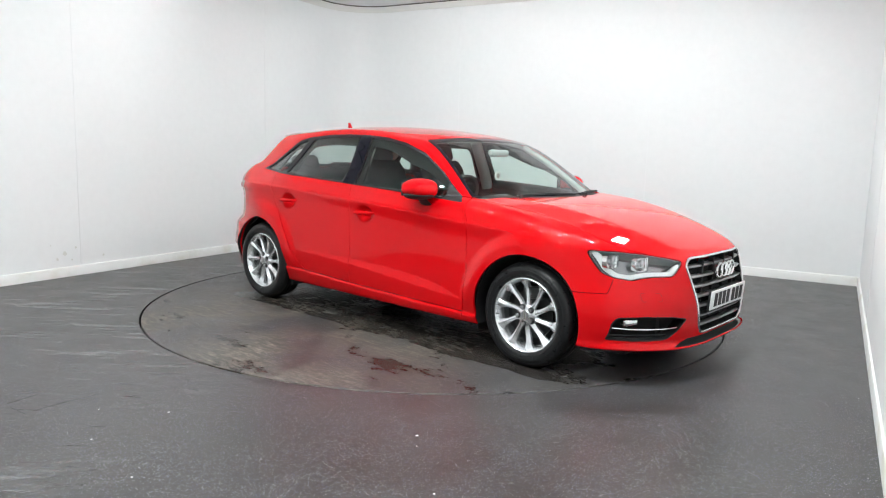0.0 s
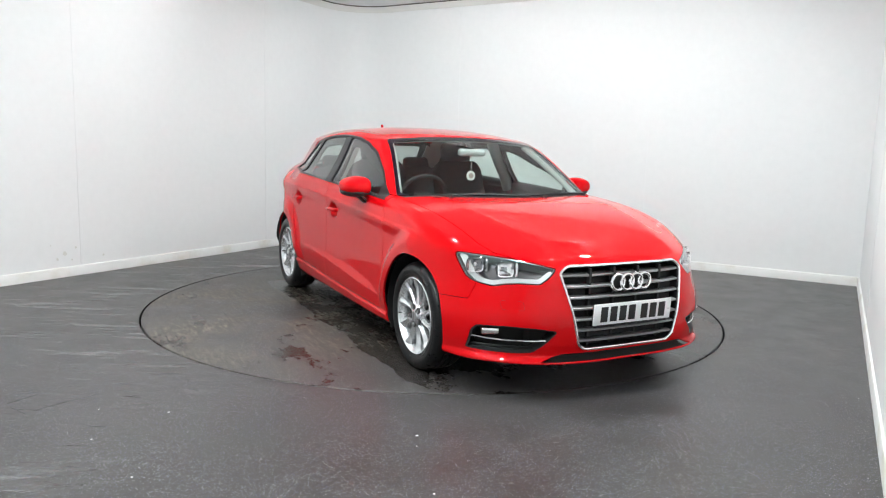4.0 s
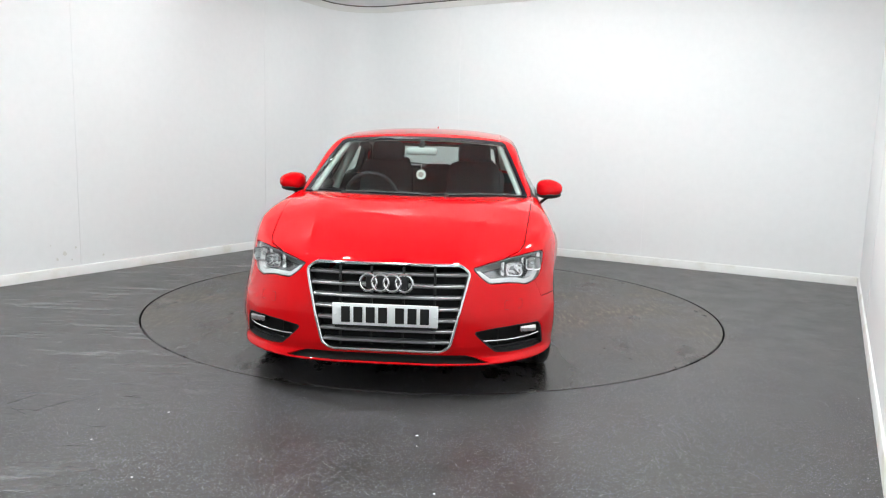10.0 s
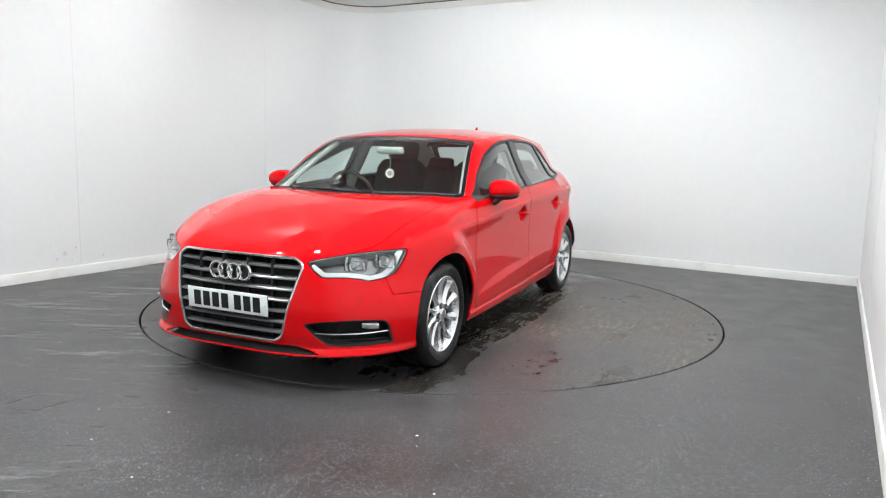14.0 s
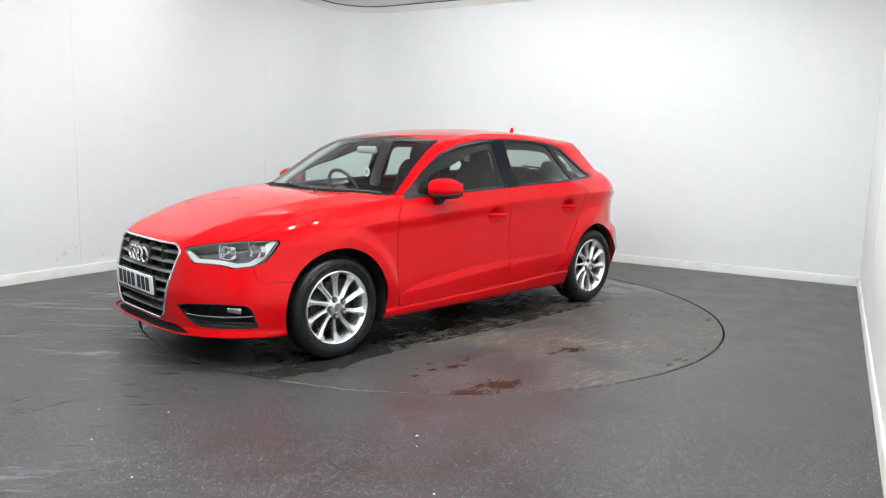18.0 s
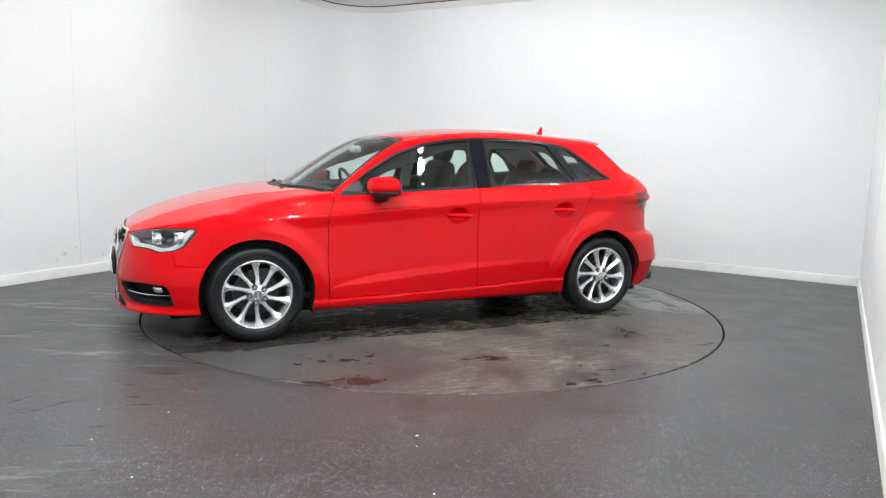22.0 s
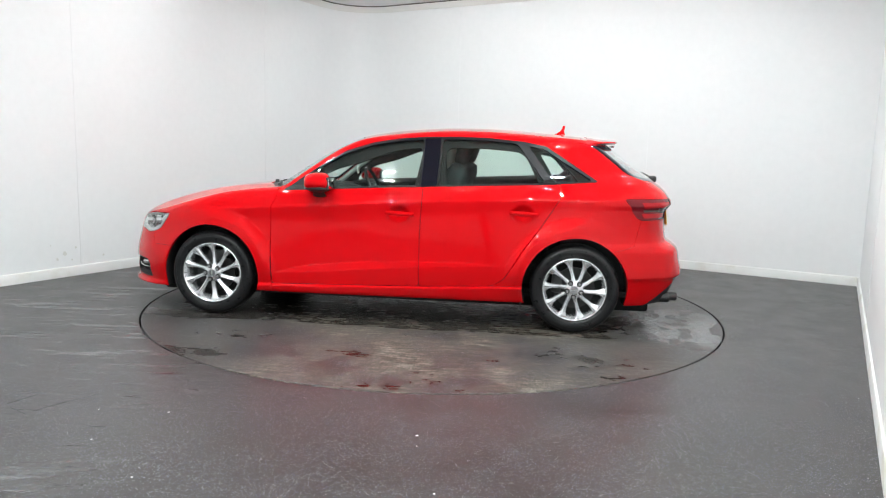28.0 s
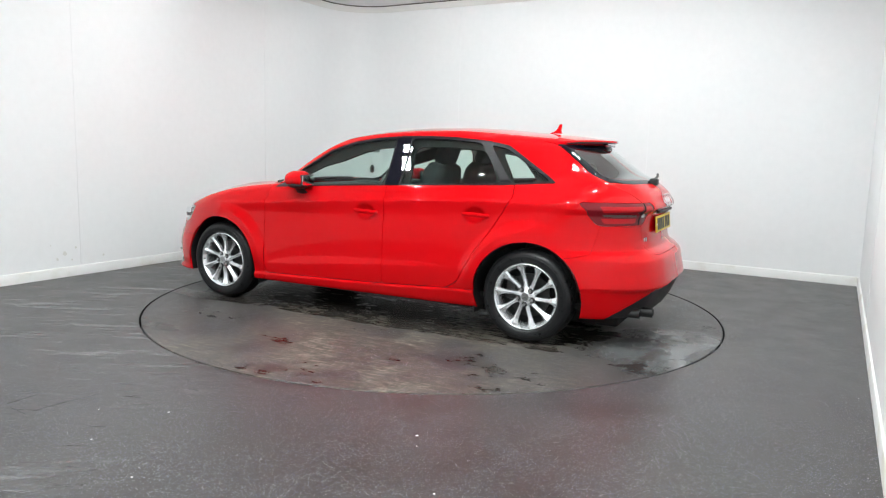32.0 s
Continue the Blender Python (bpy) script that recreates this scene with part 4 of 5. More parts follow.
for mir in (False, True):
    s = mirrored if mir else (lambda q: q)
    sy = -1 if mir else 1
    fd = sheet("front_door", s(front_door), M["paint"], CAR, "red front door")
    rd = sheet("rear_door", s(rear_door), M["paint"], CAR, "red rear door")
    sheet("window_pane", s(shifted(pane_f, -0.004)), M["glass"], fd, "clear greenish glass", 0)
    sheet("window_pane", s(shifted(pane_r, -0.004)), M["glass"], rd, "clear greenish glass", 0)
    sheet("quarter_window", s(shifted(pane_q, -0.004)), M["glass"], CAR, "small greenish glass pane behind the rear door", 0)
    sheet("window_trim", s(shifted(frame_rest, 0.002)), M["trim"], CAR, "satin dark grey window surround", 0.02)
    sheet("pillar_cover", s(shifted(pillar_b, 0.003)), M["black_gloss"], CAR, "glossy black cover between the doors", 0.02)
    sheet("mirror_sail", s(shifted(sail, 0.001)), M["plastic"], fd, "black corner plate behind the mirror", 0.02)
    # pale linings behind the pillars and roof rail, dark door cards
    sheet("pillar_lining", s(shifted(clip(side_frame, belt_z(side_frame[0][:, 0]) + 0.02 - side_frame[0][:, 2]), -0.022)), M["lining"], CAR, "pale grey pillar lining", 0)
    pts = [(-0.275, sy * (float(house_w(np.array(-0.275)) - house_in(np.array(z))) - 0.062), z) for z in (0.93, 1.05, 1.15, 1.25, 1.32)]
    part("pillar_lining", ring_sweep(pts, 0.048, sides=12, flat=1.0), M["lining"], CAR, "pale grey pillar lining", smooth=60)
    pts = [(float(wind_x(np.array(z))) - 0.36 * y * y - 0.060, sy * (y - 0.022), z - 0.012) for y, z in ((0.735, 0.95), (0.715, 0.985), (0.678, 1.07), (0.625, 1.19), (0.577, 1.295))]
    part("pillar_lining", ring_sweep(pts, 0.021, sides=10), M["lining"], CAR, "pale grey pillar lining", smooth=60)
    sheet("window_lining", s(shifted(lining_side, -0.030)), M["lining_dark"], CAR, "dark grey inner window surround", 0.015)
    sheet("door_card", s(shifted(front_door, -0.07)), M["plastic"], fd, "dark inner door card", 0)
    sheet("door_card", s(shifted(rear_door, -0.07)), M["plastic"], rd, "dark inner door card", 0)
    sheet("inner_wing", s(shifted(clip(side_frame, np.maximum(side_frame[0][:, 2] - belt_z(side_frame[0][:, 0]) - 0.02, side_frame[0][:, 0] + 1.0)), -0.05)), M["dark"], CAR, "dark inner rear wing", 0)
    for door, xa, xb in ((fd, 0.74, -0.20), (rd, -0.27, -1.14)):
        pts = [(x, sy * (skin_y(x, float(belt_z(np.array(x))) - 0.012) - 0.047), float(belt_z(np.array(x))) - 0.022) for x in np.linspace(xa, xb, 14)]
        part("door_capping", ring_sweep(pts, 0.034, sides=10), M["plastic"], door, "black inner door capping", smooth=60)
    for door, xc, zc in ((fd, -0.076, 0.800), (rd, -0.946, 0.830)):
        yb = float(half_width(np.array(xc + 0.09), np.array(zc)))
        bm = bmesh.new()
        rows = []
        for i in range(15):
            a = -1 + 2 * i / 14
            out = 0.030 * (1 - abs(a) ** 4) ** 0.5 - 0.004
            h = 0.0145 - 0.004 * a * a
            cy = sy * (yb + out)
            rows.append([bm.verts.new((xc + a * 0.102, cy + sy * 0.011 * math.cos(k * math.pi / 4), zc + 0.004 * a + h * math.sin(k * math.pi / 4))) for k in range(8)])
        for i in range(14):
            for k in range(8):
                bm.faces.new((rows[i][k], rows[i][(k + 1) % 8], rows[i + 1][(k + 1) % 8], rows[i + 1][k]))
        bm.faces.new(rows[0]), bm.faces.new(rows[-1])
        part("door_handle", bm, M["paint"], door, "red pull handle")

TAILGATE = sheet("tailgate", both(tailgate), M["paint"], CAR, "red tailgate")
sheet("rear_window", both(rear_glass), M["glass_dark"], TAILGATE, "dark tinted rear window", 0)
sheet("window_edge", both(rear_edge), M["black_gloss"], TAILGATE, "black printed glass edge", 0.01)
sheet("windscreen", both(screen), M["glass_front"], CAR, "curved windscreen", 0)
sheet("windscreen_edge", both(screen_edge), M["black_gloss"], CAR, "black printed windscreen edge", 0.01)
sheet("cowl", both(shifted(cowl, -0.006)), M["plastic"], CAR, "black scuttle panel", 0.02)
sheet("headliner", both(shifted(roof, -0.035)), M["lining"], CAR, "pale grey roof lining", 0)
sheet("tailgate_lining", both(shifted(clip(tailgate, tailgate[0][:, 2] - 1.045), -0.04)), M["plastic"], TAILGATE, "dark tailgate lining", 0)


# ---- roof spoiler ----
def build_spoiler():
    ys = np.linspace(-0.575, 0.575, 31)
    xs = np.linspace(0, 1, 9)

    def grid(under):
        bm = bmesh.new()
        rows = []
        for y in ys:
            tip = -1.642 + 0.66 * y * y + (0.05 * max(0, abs(y) - 0.50) / 0.075)
            root = -1.37 - 0.02 * (1 - (y / 0.575) ** 2)
            row = []
            for u in xs:
                x = root + (tip - root) * u
                z = float(roof_z(np.array(x))) - 0.042 * (abs(y) / 0.6) ** 2.4 - 0.02 * max(0, (abs(y) - 0.47) / 0.1) ** 2 + 0.004 - 0.004 * u
                if under:
                    z -= 0.022 + 0.03 * (1 - u)
                row.append((x, y, z))
            rows.append(row)
        return rows
    a, b = grid(False), grid(True)
    bm = bmesh.new()
    V = [[bm.verts.new(p) for p in r] for r in a]
    for i in range(len(V) - 1):
        for j in range(len(xs) - 1):
            bm.faces.new((V[i][j], V[i + 1][j], V[i + 1][j + 1], V[i][j + 1]))
    rim = [[bm.verts.new((p[0], p[1], p[2] - 0.012)) for p in (r[-1],)][0] for r in a]
    for i in range(len(V) - 1):
        bm.faces.new((V[i][-1], V[i + 1][-1], rim[i + 1], rim[i]))
    for r0 in (0, -1):
        lo = [bm.verts.new((p[0], p[1], p[2] - 0.012)) for p in a[r0]]
        for j in range(len(xs) - 1):
            bm.faces.new((V[r0][j], V[r0][j + 1], lo[j + 1], lo[j]))
    part("spoiler", bm, M["paint"], TAILGATE, "red roof spoiler", smooth=40)
    bm = bmesh.new()
    V = [[bm.verts.new((p[0] + 0.012, p[1] * 0.985, p[2])) for p in r] for r in b]
    for i in range(len(V) - 1):
        for j in range(len(xs) - 1):
            bm.faces.new((V[i][j], V[i + 1][j], V[i + 1][j + 1], V[i][j + 1]))
    T = [[bm.verts.new((q[-1][0] + 0.012, q[-1][1] * 0.985, q[-1][2] - 0.012))] for q in a]
    for i in range(len(V) - 1):
        bm.faces.new((V[i][-1], V[i + 1][-1], T[i + 1][0], T[i][0]))
    part("spoiler_underside", bm, M["black_gloss"], TAILGATE, "glossy black spoiler underside", smooth=40)
    bm = bmesh.new()
    box(bm, (-1.608, 0, 1.308), (0.012, 0.26, 0.014), bevel=0.004)
    part("brake_light", bm, M["dark_red"], TAILGATE, "dark red high brake light strip")


build_spoiler()


# ---- wheels, arches, underbody ----
def build_wheel(sx, sy):
    m = pose(sx * WB, sy * (HUB_Y - (0.004 if sx > 0 else 0.010)), 0.310, 0, 0, 0 if sy > 0 else 180)
    bm = lathe([(0.224, -0.004), (0.222, 0.002), (0.217, 0.004), (0.212, 0.000), (0.209, -0.008), (0.203, -0.016), (0.197, -0.030), (0.196, -0.10), (0.205, -0.185), (0.224, -0.19)], 72)
    rim = part("wheel", bm, M["alloy"], CAR, "ten-spoke silver alloy wheel", smooth=50)
    rim.matrix_basis = m @ pose(0, 0, 0, 0, {(1, 1): -87, (-1, 1): -4, (1, -1): -83, (-1, -1): 40}[sx, sy], 0)
    prof = [(0.214, -0.014), (0.221, -0.004), (0.232, 0.006), (0.240, 0.009), (0.242, 0.0075), (0.255, 0.012), (0.268, 0.0115), (0.270, 0.0095), (0.278, 0.009), (0.292, 0.002), (0.303, -0.012), (0.309, -0.028)]
    for c in (-0.058, -0.092, -0.126):
        prof += [(0.311, c + 0.006), (0.303, c + 0.004), (0.303, c - 0.004), (0.311, c - 0.006)]
    prof += [(0.309, -0.166), (0.300, -0.186), (0.27, -0.204), (0.225, -0.196)]
    part("tyre", lathe(prof, 96), M["tyre"], rim, "black rubber tyre", smooth=35)
    # one spoke, then its repeats
    bm = bmesh.new()
    rows = []
    for r, w, d, tw in ((0.030, 0.034, -0.010, 0), (0.060, 0.029, -0.013, 1), (0.10, 0.025, -0.018, 3), (0.15, 0.029, -0.017, 6), (0.176, 0.038, -0.011, 7), (0.192, 0.052, -0.005, 8), (0.204, 0.070, -0.003, 8), (0.214, 0.088, -0.003, 8)):
        c, s = math.cos(radians(tw)), math.sin(radians(tw))
        row = []
        for q, dep in ((-0.5, -0.036), (-0.5, -0.010), (-0.30, -0.001), (-0.10, 0.001), (0.5, -0.017), (0.5, -0.036)):
            x, z = q * w, r
            row.append(bm.verts.new((x * c + z * s, d + dep, -x * s + z * c)))
        rows.append(row)
    for i in range(len(rows) - 1):
        for j in range(6):
            k = (j + 1) % 6
            bm.faces.new((rows[i][j], rows[i][k], rows[i + 1][k], rows[i + 1][j]))
    bm.faces.new(rows[0]), bm.faces.new(rows[-1])
    bmesh.ops.recalc_face_normals(bm, faces=bm.faces)
    first = part("spoke", bm, M["alloy"], rim, smooth=18)
    first.rotation_euler = (0, radians(10), 0)
    for k in range(1, 10):
        o = new("spoke", first.data)
        o.parent = rim
        o.rotation_euler = (0, radians(36 * k + 10), 0)
    bm = lathe([(0.0005, 0.0), (0.028, -0.001), (0.031, -0.004), (0.046, -0.007), (0.060, -0.012), (0.066, -0.02), (0.066, -0.05)], 40)
    part("hub", bm, M["alloy"], rim, smooth=40)
    bm = bmesh.new()
    for k in range(4):
        bmesh.ops.create_cone(bm, cap_ends=True, segments=12, radius1=0.0075, radius2=0.0075, depth=0.002, matrix=Matrix.Translation((-0.0165 + 0.011 * k, 0.0025, 0)) @ Matrix.Rotation(math.pi / 2, 4, "X"))
    part("cap", lathe([(0.0005, 0.0015), (0.026, 0.001), (0.029, -0.004)], 32), M["satin"], rim, "grey hub cap", smooth=40)
    part("centre_badge", bm, M["chrome"], rim, "small chrome rings on the hub cap")
    for k in range(5):
        a = radians(72 * k - 90)
        bm = bmesh.new()
        bmesh.ops.create_cone(bm, cap_ends=True, segments=6, radius1=0.0135, radius2=0.0115, depth=0.020, matrix=Matrix.Translation((0.052 * math.cos(a), -0.002, 0.052 * math.sin(a))) @ Matrix.Rotation(-math.pi / 2, 4, "X"))
        # flush black disc instead of a hollow, its shade put into the colour
        well = bmesh.new()
        bmesh.ops.create_cone(well, cap_ends=True, segments=16, radius1=0.0185, radius2=0.0185, depth=0.006, matrix=Matrix.Translation((0.052 * math.cos(a), -0.008, 0.052 * math.sin(a))) @ Matrix.Rotation(-math.pi / 2, 4, "X"))
        part("bolt_well", well, M["plastic"], rim, "black disc painting the shade of the bolt recess")
        part("wheel_bolt", bm, M["bolt"], rim, "dark steel bolt cap")
    bm = bmesh.new()
    bmesh.ops.create_cone(bm, cap_ends=True, segments=10, radius1=0.004, radius2=0.003, depth=0.02, matrix=Matrix.Translation((0, -0.004, -0.204)) @ Matrix.Rotation(-math.pi / 2, 4, "X"))
    part("valve", bm, M["plastic"], rim, "black tyre valve")
    part("brake_disc", lathe([(0.06, -0.075), (0.145, -0.075), (0.145, -0.098), (0.06, -0.098)], 48), M["disc"], rim, "grey steel brake disc", smooth=40)
    bm = bmesh.new()
    box(bm, (0.125, -0.085, 0.03), (0.07, 0.06, 0.15), bevel=0.012)
    part("brake_caliper", bm, M["disc"], rim, "dark brake caliper")
    part("backing_plate", lathe([(0.001, -0.105), (0.194, -0.105)], 40), M["dark"], rim, "dark plate behind the wheel", smooth=0)


for sx in (1, -1):
    for sy in (1, -1):
        build_wheel(sx, sy)
        # arch liner
        r0 = ARCH_R + (0.004 if sx < 0 else 0)
        bm = bmesh.new()
        rows = []
        for k in range(33):
            a = radians(-18 + 216 * k / 32)
            x, z = sx * WB + r0 * math.cos(a), HUB_Z + r0 * math.sin(a)
            edge = min(0.865, float(half_width(np.array(x), np.array(max(z, 0.22)))) - 0.014)
            rows.append([bm.verts.new((x, sy * y, z)) for y in (edge, edge - 0.06, 0.60)])
        for i in range(32):
            for j in range(2):
                bm.faces.new((rows[i][j], rows[i][j + 1], rows[i + 1][j + 1], rows[i + 1][j]))
        bm.faces.new([r[2] for r in rows])
        part("wheel_arch_liner", bm, M["plastic"], CAR, "black plastic wheel arch liner", smooth=40)
        bm = bmesh.new()
        box(bm, (sx * WB - 0.365 if sx > 0 else -WB + 0.372, sy * 0.765, 0.195), (0.012, 0.15, 0.075), bevel=0.004)
        part("mud_flap", bm, M["rubber"], CAR, "short black flap behind the wheel")

bm = bmesh.new()
box(bm, (-0.02, 0, 0.175), (3.7, 1.16, 0.11), bevel=0.02)
box(bm, (0.0, 0, 0.206), (1.85, 1.54, 0.075), bevel=0.02)
part("underbody", bm, M["dark"], CAR, "dark underside of the car")
bm = bmesh.new()
box(bm, (1.86, 0, 0.34), (0.26, 1.12, 0.30), bevel=0.02)
part("front_structure", bm, M["dark"], CAR, "dark structure behind the bumper")


# ---- front: grille, plate, lamps ----
grille_ob = sheet("grille", both(shifted(grille_cut, -0.055)), M["dark"], CAR, "dark grille in a chrome frame", 0)
gp = []
for i in range(len(GRILLE)):
    (a0, b0), (a1, b1) = GRILLE[i], GRILLE[(i + 1) % len(GRILLE)]
    n = max(1, int(math.hypot(a1 - a0, b1 - b0) / 0.03))
    gp += [(a0 + (a1 - a0) * k / n, b0 + (b1 - b0) * k / n) for k in range(n)]
part("grille_frame", ring_sweep([(float(nose(y, z)) + 0.001, y, z) for y, z in gp], 0.0075, closed=True, sides=10, up=Vector((1, 0, 0))), M["chrome"], grille_ob, "polished chrome frame")
# black inner wall of the grille
bm = bmesh.new()
rows = [[bm.verts.new((float(nose(y, z)) - d, y * s, 0.475 + (z - 0.475) * s)) for d, s in ((0.0, 0.985), (0.06, 0.96))] for y, z in gp]
for i in range(len(rows)):
    j = (i + 1) % len(rows)
    bm.faces.new((rows[i][0], rows[i][1], rows[j][1], rows[j][0]))
part("grille_wall", bm, M["plastic"], grille_ob, "black plastic surround")
for z in (0.640, 0.584, 0.529, 0.474, 0.419, 0.364, 0.309):
    half = float(np.interp(z, [0.264, 0.292, 0.655, 0.69], [0.27, 0.312, 0.400, 0.35]))
    bm = bmesh.new()
    rows = []
    for y in np.linspace(-half, half, 25):
        x = float(nose(y, z)) - 0.008
        rows.append([bm.verts.new((x - d, y, z + h)) for d, h in ((0.034, 0.010), (0.006, 0.007), (0.0, 0.003), (0.001, -0.004), (0.008, -0.008), (0.034, -0.010))])
    for i in range(24):
        for k in range(6):
            bm.faces.new((rows[i][k], rows[i][(k + 1) % 6], rows[i + 1][(k + 1) % 6], rows[i + 1][k]))
    part("slat", bm, M["slat"], grille_ob, smooth=25)
for y in (-0.235, -0.08, 0.08, 0.235):
    bm = bmesh.new()
    box(bm, (2.085, y, 0.475), (0.03, 0.012, 0.40))
    part("strut", bm, M["plastic"], grille_ob, smooth=0)
# four rings
for k in range(4):
    y = -0.0885 + k * 0.059
    path = [(2.138 - 0.012 + 0.02 * (1 - abs(y) / 0.3), y + 0.0405 * math.cos(2 * math.pi * i / 36), 0.603 + 0.0405 * math.sin(2 * math.pi * i / 36)) for i in range(36)]
    part("badge_ring", ring_sweep(path, 0.0078, closed=True, sides=8, up=Vector((1, 0, 0))), M["chrome"], grille_ob, "polished chrome ring")
bm = bmesh.new()
box(bm, (2.112, 0, 0.603), (0.02, 0.21, 0.07), bevel=0.008)
part("badge_base", bm, M["plastic"], grille_ob)


def build_plate(name, x, z, tilt, yaw, material, label, w=0.52):
    bm = bmesh.new()
    box(bm, (0, 0, 0), (0.008, w, 0.111), bevel=0.003)
    p = part(name, bm, material, CAR, label)
    p.matrix_basis = pose(x, 0, z, 0, tilt, yaw)
    ys = [-0.194, -0.133, -0.072, -0.011, 0.072, 0.133, 0.194]
    for y in ys:
        bm = bmesh.new()
        box(bm, (0.0050, y, 0.0), (0.002, 0.044, 0.079))
        part("plate_bar", bm, M["ink"], p, "plain black bar", smooth=0)
    for y in (-0.243, 0.243):
        bm = bmesh.new()
        bmesh.ops.create_uvsphere(bm, u_segments=10, v_segments=6, radius=0.006, matrix=Matrix.Translation((0.004, y, 0)))
        part("plate_screw", bm, M["white_plate"], p)
    return p


fp = build_plate("front_plate", 2.168, 0.448, 4, 0, M["white_plate"], "white front plate with seven black bars")
bm = bmesh.new()
box(bm, (-0.012, 0, -0.01), (0.02, 0.50, 0.12), bevel=0.004)
part("plate_holder", bm, M["plastic"], fp, "black plate holder")
bm = bmesh.new()
box(bm, (0.0015, 0, -0.060), (0.006, 0.12, 0.006))
part("plate_caption", bm, M["ink"], fp, "thin dark bar along the lower edge", smooth=0)

for mir in (False, True):
    s = mirrored if mir else (lambda q: q)
    sy = -1 if mir else 1
    # headlight: housing, reflectors, running light, lens
    hl = sheet("headlight", s(shifted(head, -0.075)), M["lamp_inside"], CAR, "clear headlight with chrome reflectors", 0)
    d = poly(head[0][:, 1], head[0][:, 2], HEAD)
    sheet("bezel", s(shifted(clip(head, -d - 0.005), -0.003)), M["lamp_wall"], hl, "dark edge of the lamp", 0.07)
    strip = [(0.452, 0.655), (0.508, 0.613), (0.60, 0.612), (0.645, 0.607), (0.69, 0.594), (0.735, 0.602), (0.757, 0.630), (0.772, 0.715)]
    dz = np.abs(poly(head[0][:, 1], head[0][:, 2], strip + strip[-2:0:-1]))
    drl = clip(head, np.maximum(dz - 0.0115, d + 0.004))
    sheet("running_light", s(shifted(drl, -0.012)), M["drl"], hl, "frosted white running light strip", 0.035)
    for y, z, r in ((0.722, 0.672, 0.040), (0.618, 0.660, 0.042)):
        x = float(nose(y, z)) - 0.088
        bm = lathe([(0.005, 0.0), (r * 0.5, 0.006), (r * 0.85, 0.024), (r, 0.06), (r + 0.006, 0.062), (r + 0.006, 0.03)], 28, "X")
        for v in bm.verts:
            q = max(abs(v.co.y), abs(v.co.z), 1e-6) / max(v.co.yz.length, 1e-6)
            v.co.y, v.co.z = v.co.y / q ** 0.7 * 0.92, v.co.z / q ** 0.7 * 0.80
        o = part("reflector", bm, M["chrome"], hl, "squarish chrome reflector", smooth=50)
        o.matrix_basis = pose(x, sy * y, z, 0, 0, sy * 12)
        bm = bmesh.new()
        bmesh.ops.create_uvsphere(bm, u_segments=14, v_segments=8, radius=0.011)
        o = part("bulb", bm, M["lens_bulb"], hl, "clear bulb shield")
        o.location = (x + 0.035, sy * y, z)
        bm = bmesh.new()
        box(bm, (x + 0.035, sy * (y - 0.050), z + 0.002), (0.07, 0.018, 0.080), bevel=0.003)
        part("divider", bm, M["chrome"], hl, "bright upright divider")
    sheet("lens", s(head), M["lens"], hl, "clear polycarbonate lens", 0)
    # lower side intake with fog lamp and bright blade
    intake = sheet("side_intake", s(shifted(fog_cut, -0.075)), M["dark"], CAR, "black lower intake with fog lamp", 0)
    f = fog_cut
    fd_ = poly(f[0][:, 1], f[0][:, 2], FOG)
    sheet("intake_wall", s(shifted(clip(f, -fd_ - 0.006), -0.002)), M["plastic"], intake, "", 0.075)
    pts = [(float(nose(y, zz)) - 0.022, sy * y, zz) for y, zz in ((0.784, 0.318), (0.72, 0.313), (0.66, 0.311), (0.60, 0.311), (0.54, 0.312), (0.48, 0.314))]
    part("blade", ring_sweep(pts, 0.0048, sides=8), M["chrome"], intake, "slim bright blade")
    for zz in (0.275, 0.258):
        pts2 = [(float(nose(y, zz)) - 0.04, sy * y, zz) for y in (0.77, 0.70, 0.63, 0.56, 0.51)]
        part("mesh_bar", ring_sweep(pts2, 0.004, sides=6), M["plastic"], intake)
    x = float(nose(0.70, 0.348)) - 0.05
    bm = bmesh.new()
    box(bm, (0, 0, 0), (0.05, 0.092, 0.036), bevel=0.009, segments=3)
    o = part("fog_lamp", bm, M["chrome"], intake, "small clear fog lamp")
    o.matrix_basis = pose(x, sy * 0.705, 0.352, 0, 0, sy * 20)
    # headlamp washer outline
    pts = [(float(nose(y, z)) + 0.0005, sy * y, z) for y, z in rounded([(0.585, 0.468), (0.675, 0.468), (0.675, 0.512), (0.585, 0.512)], 0.01)]
    part("washer_cover", ring_sweep(pts, 0.0009, closed=True, sides=4, up=Vector((1, 0, 0))), M["paint_dark"], CAR, "thin joint round the lamp washer cover")
sheet("lower_intake", both(shifted(slot_cut, -0.03)), M["dark"], CAR, "dark slot above the bumper lip", 0)

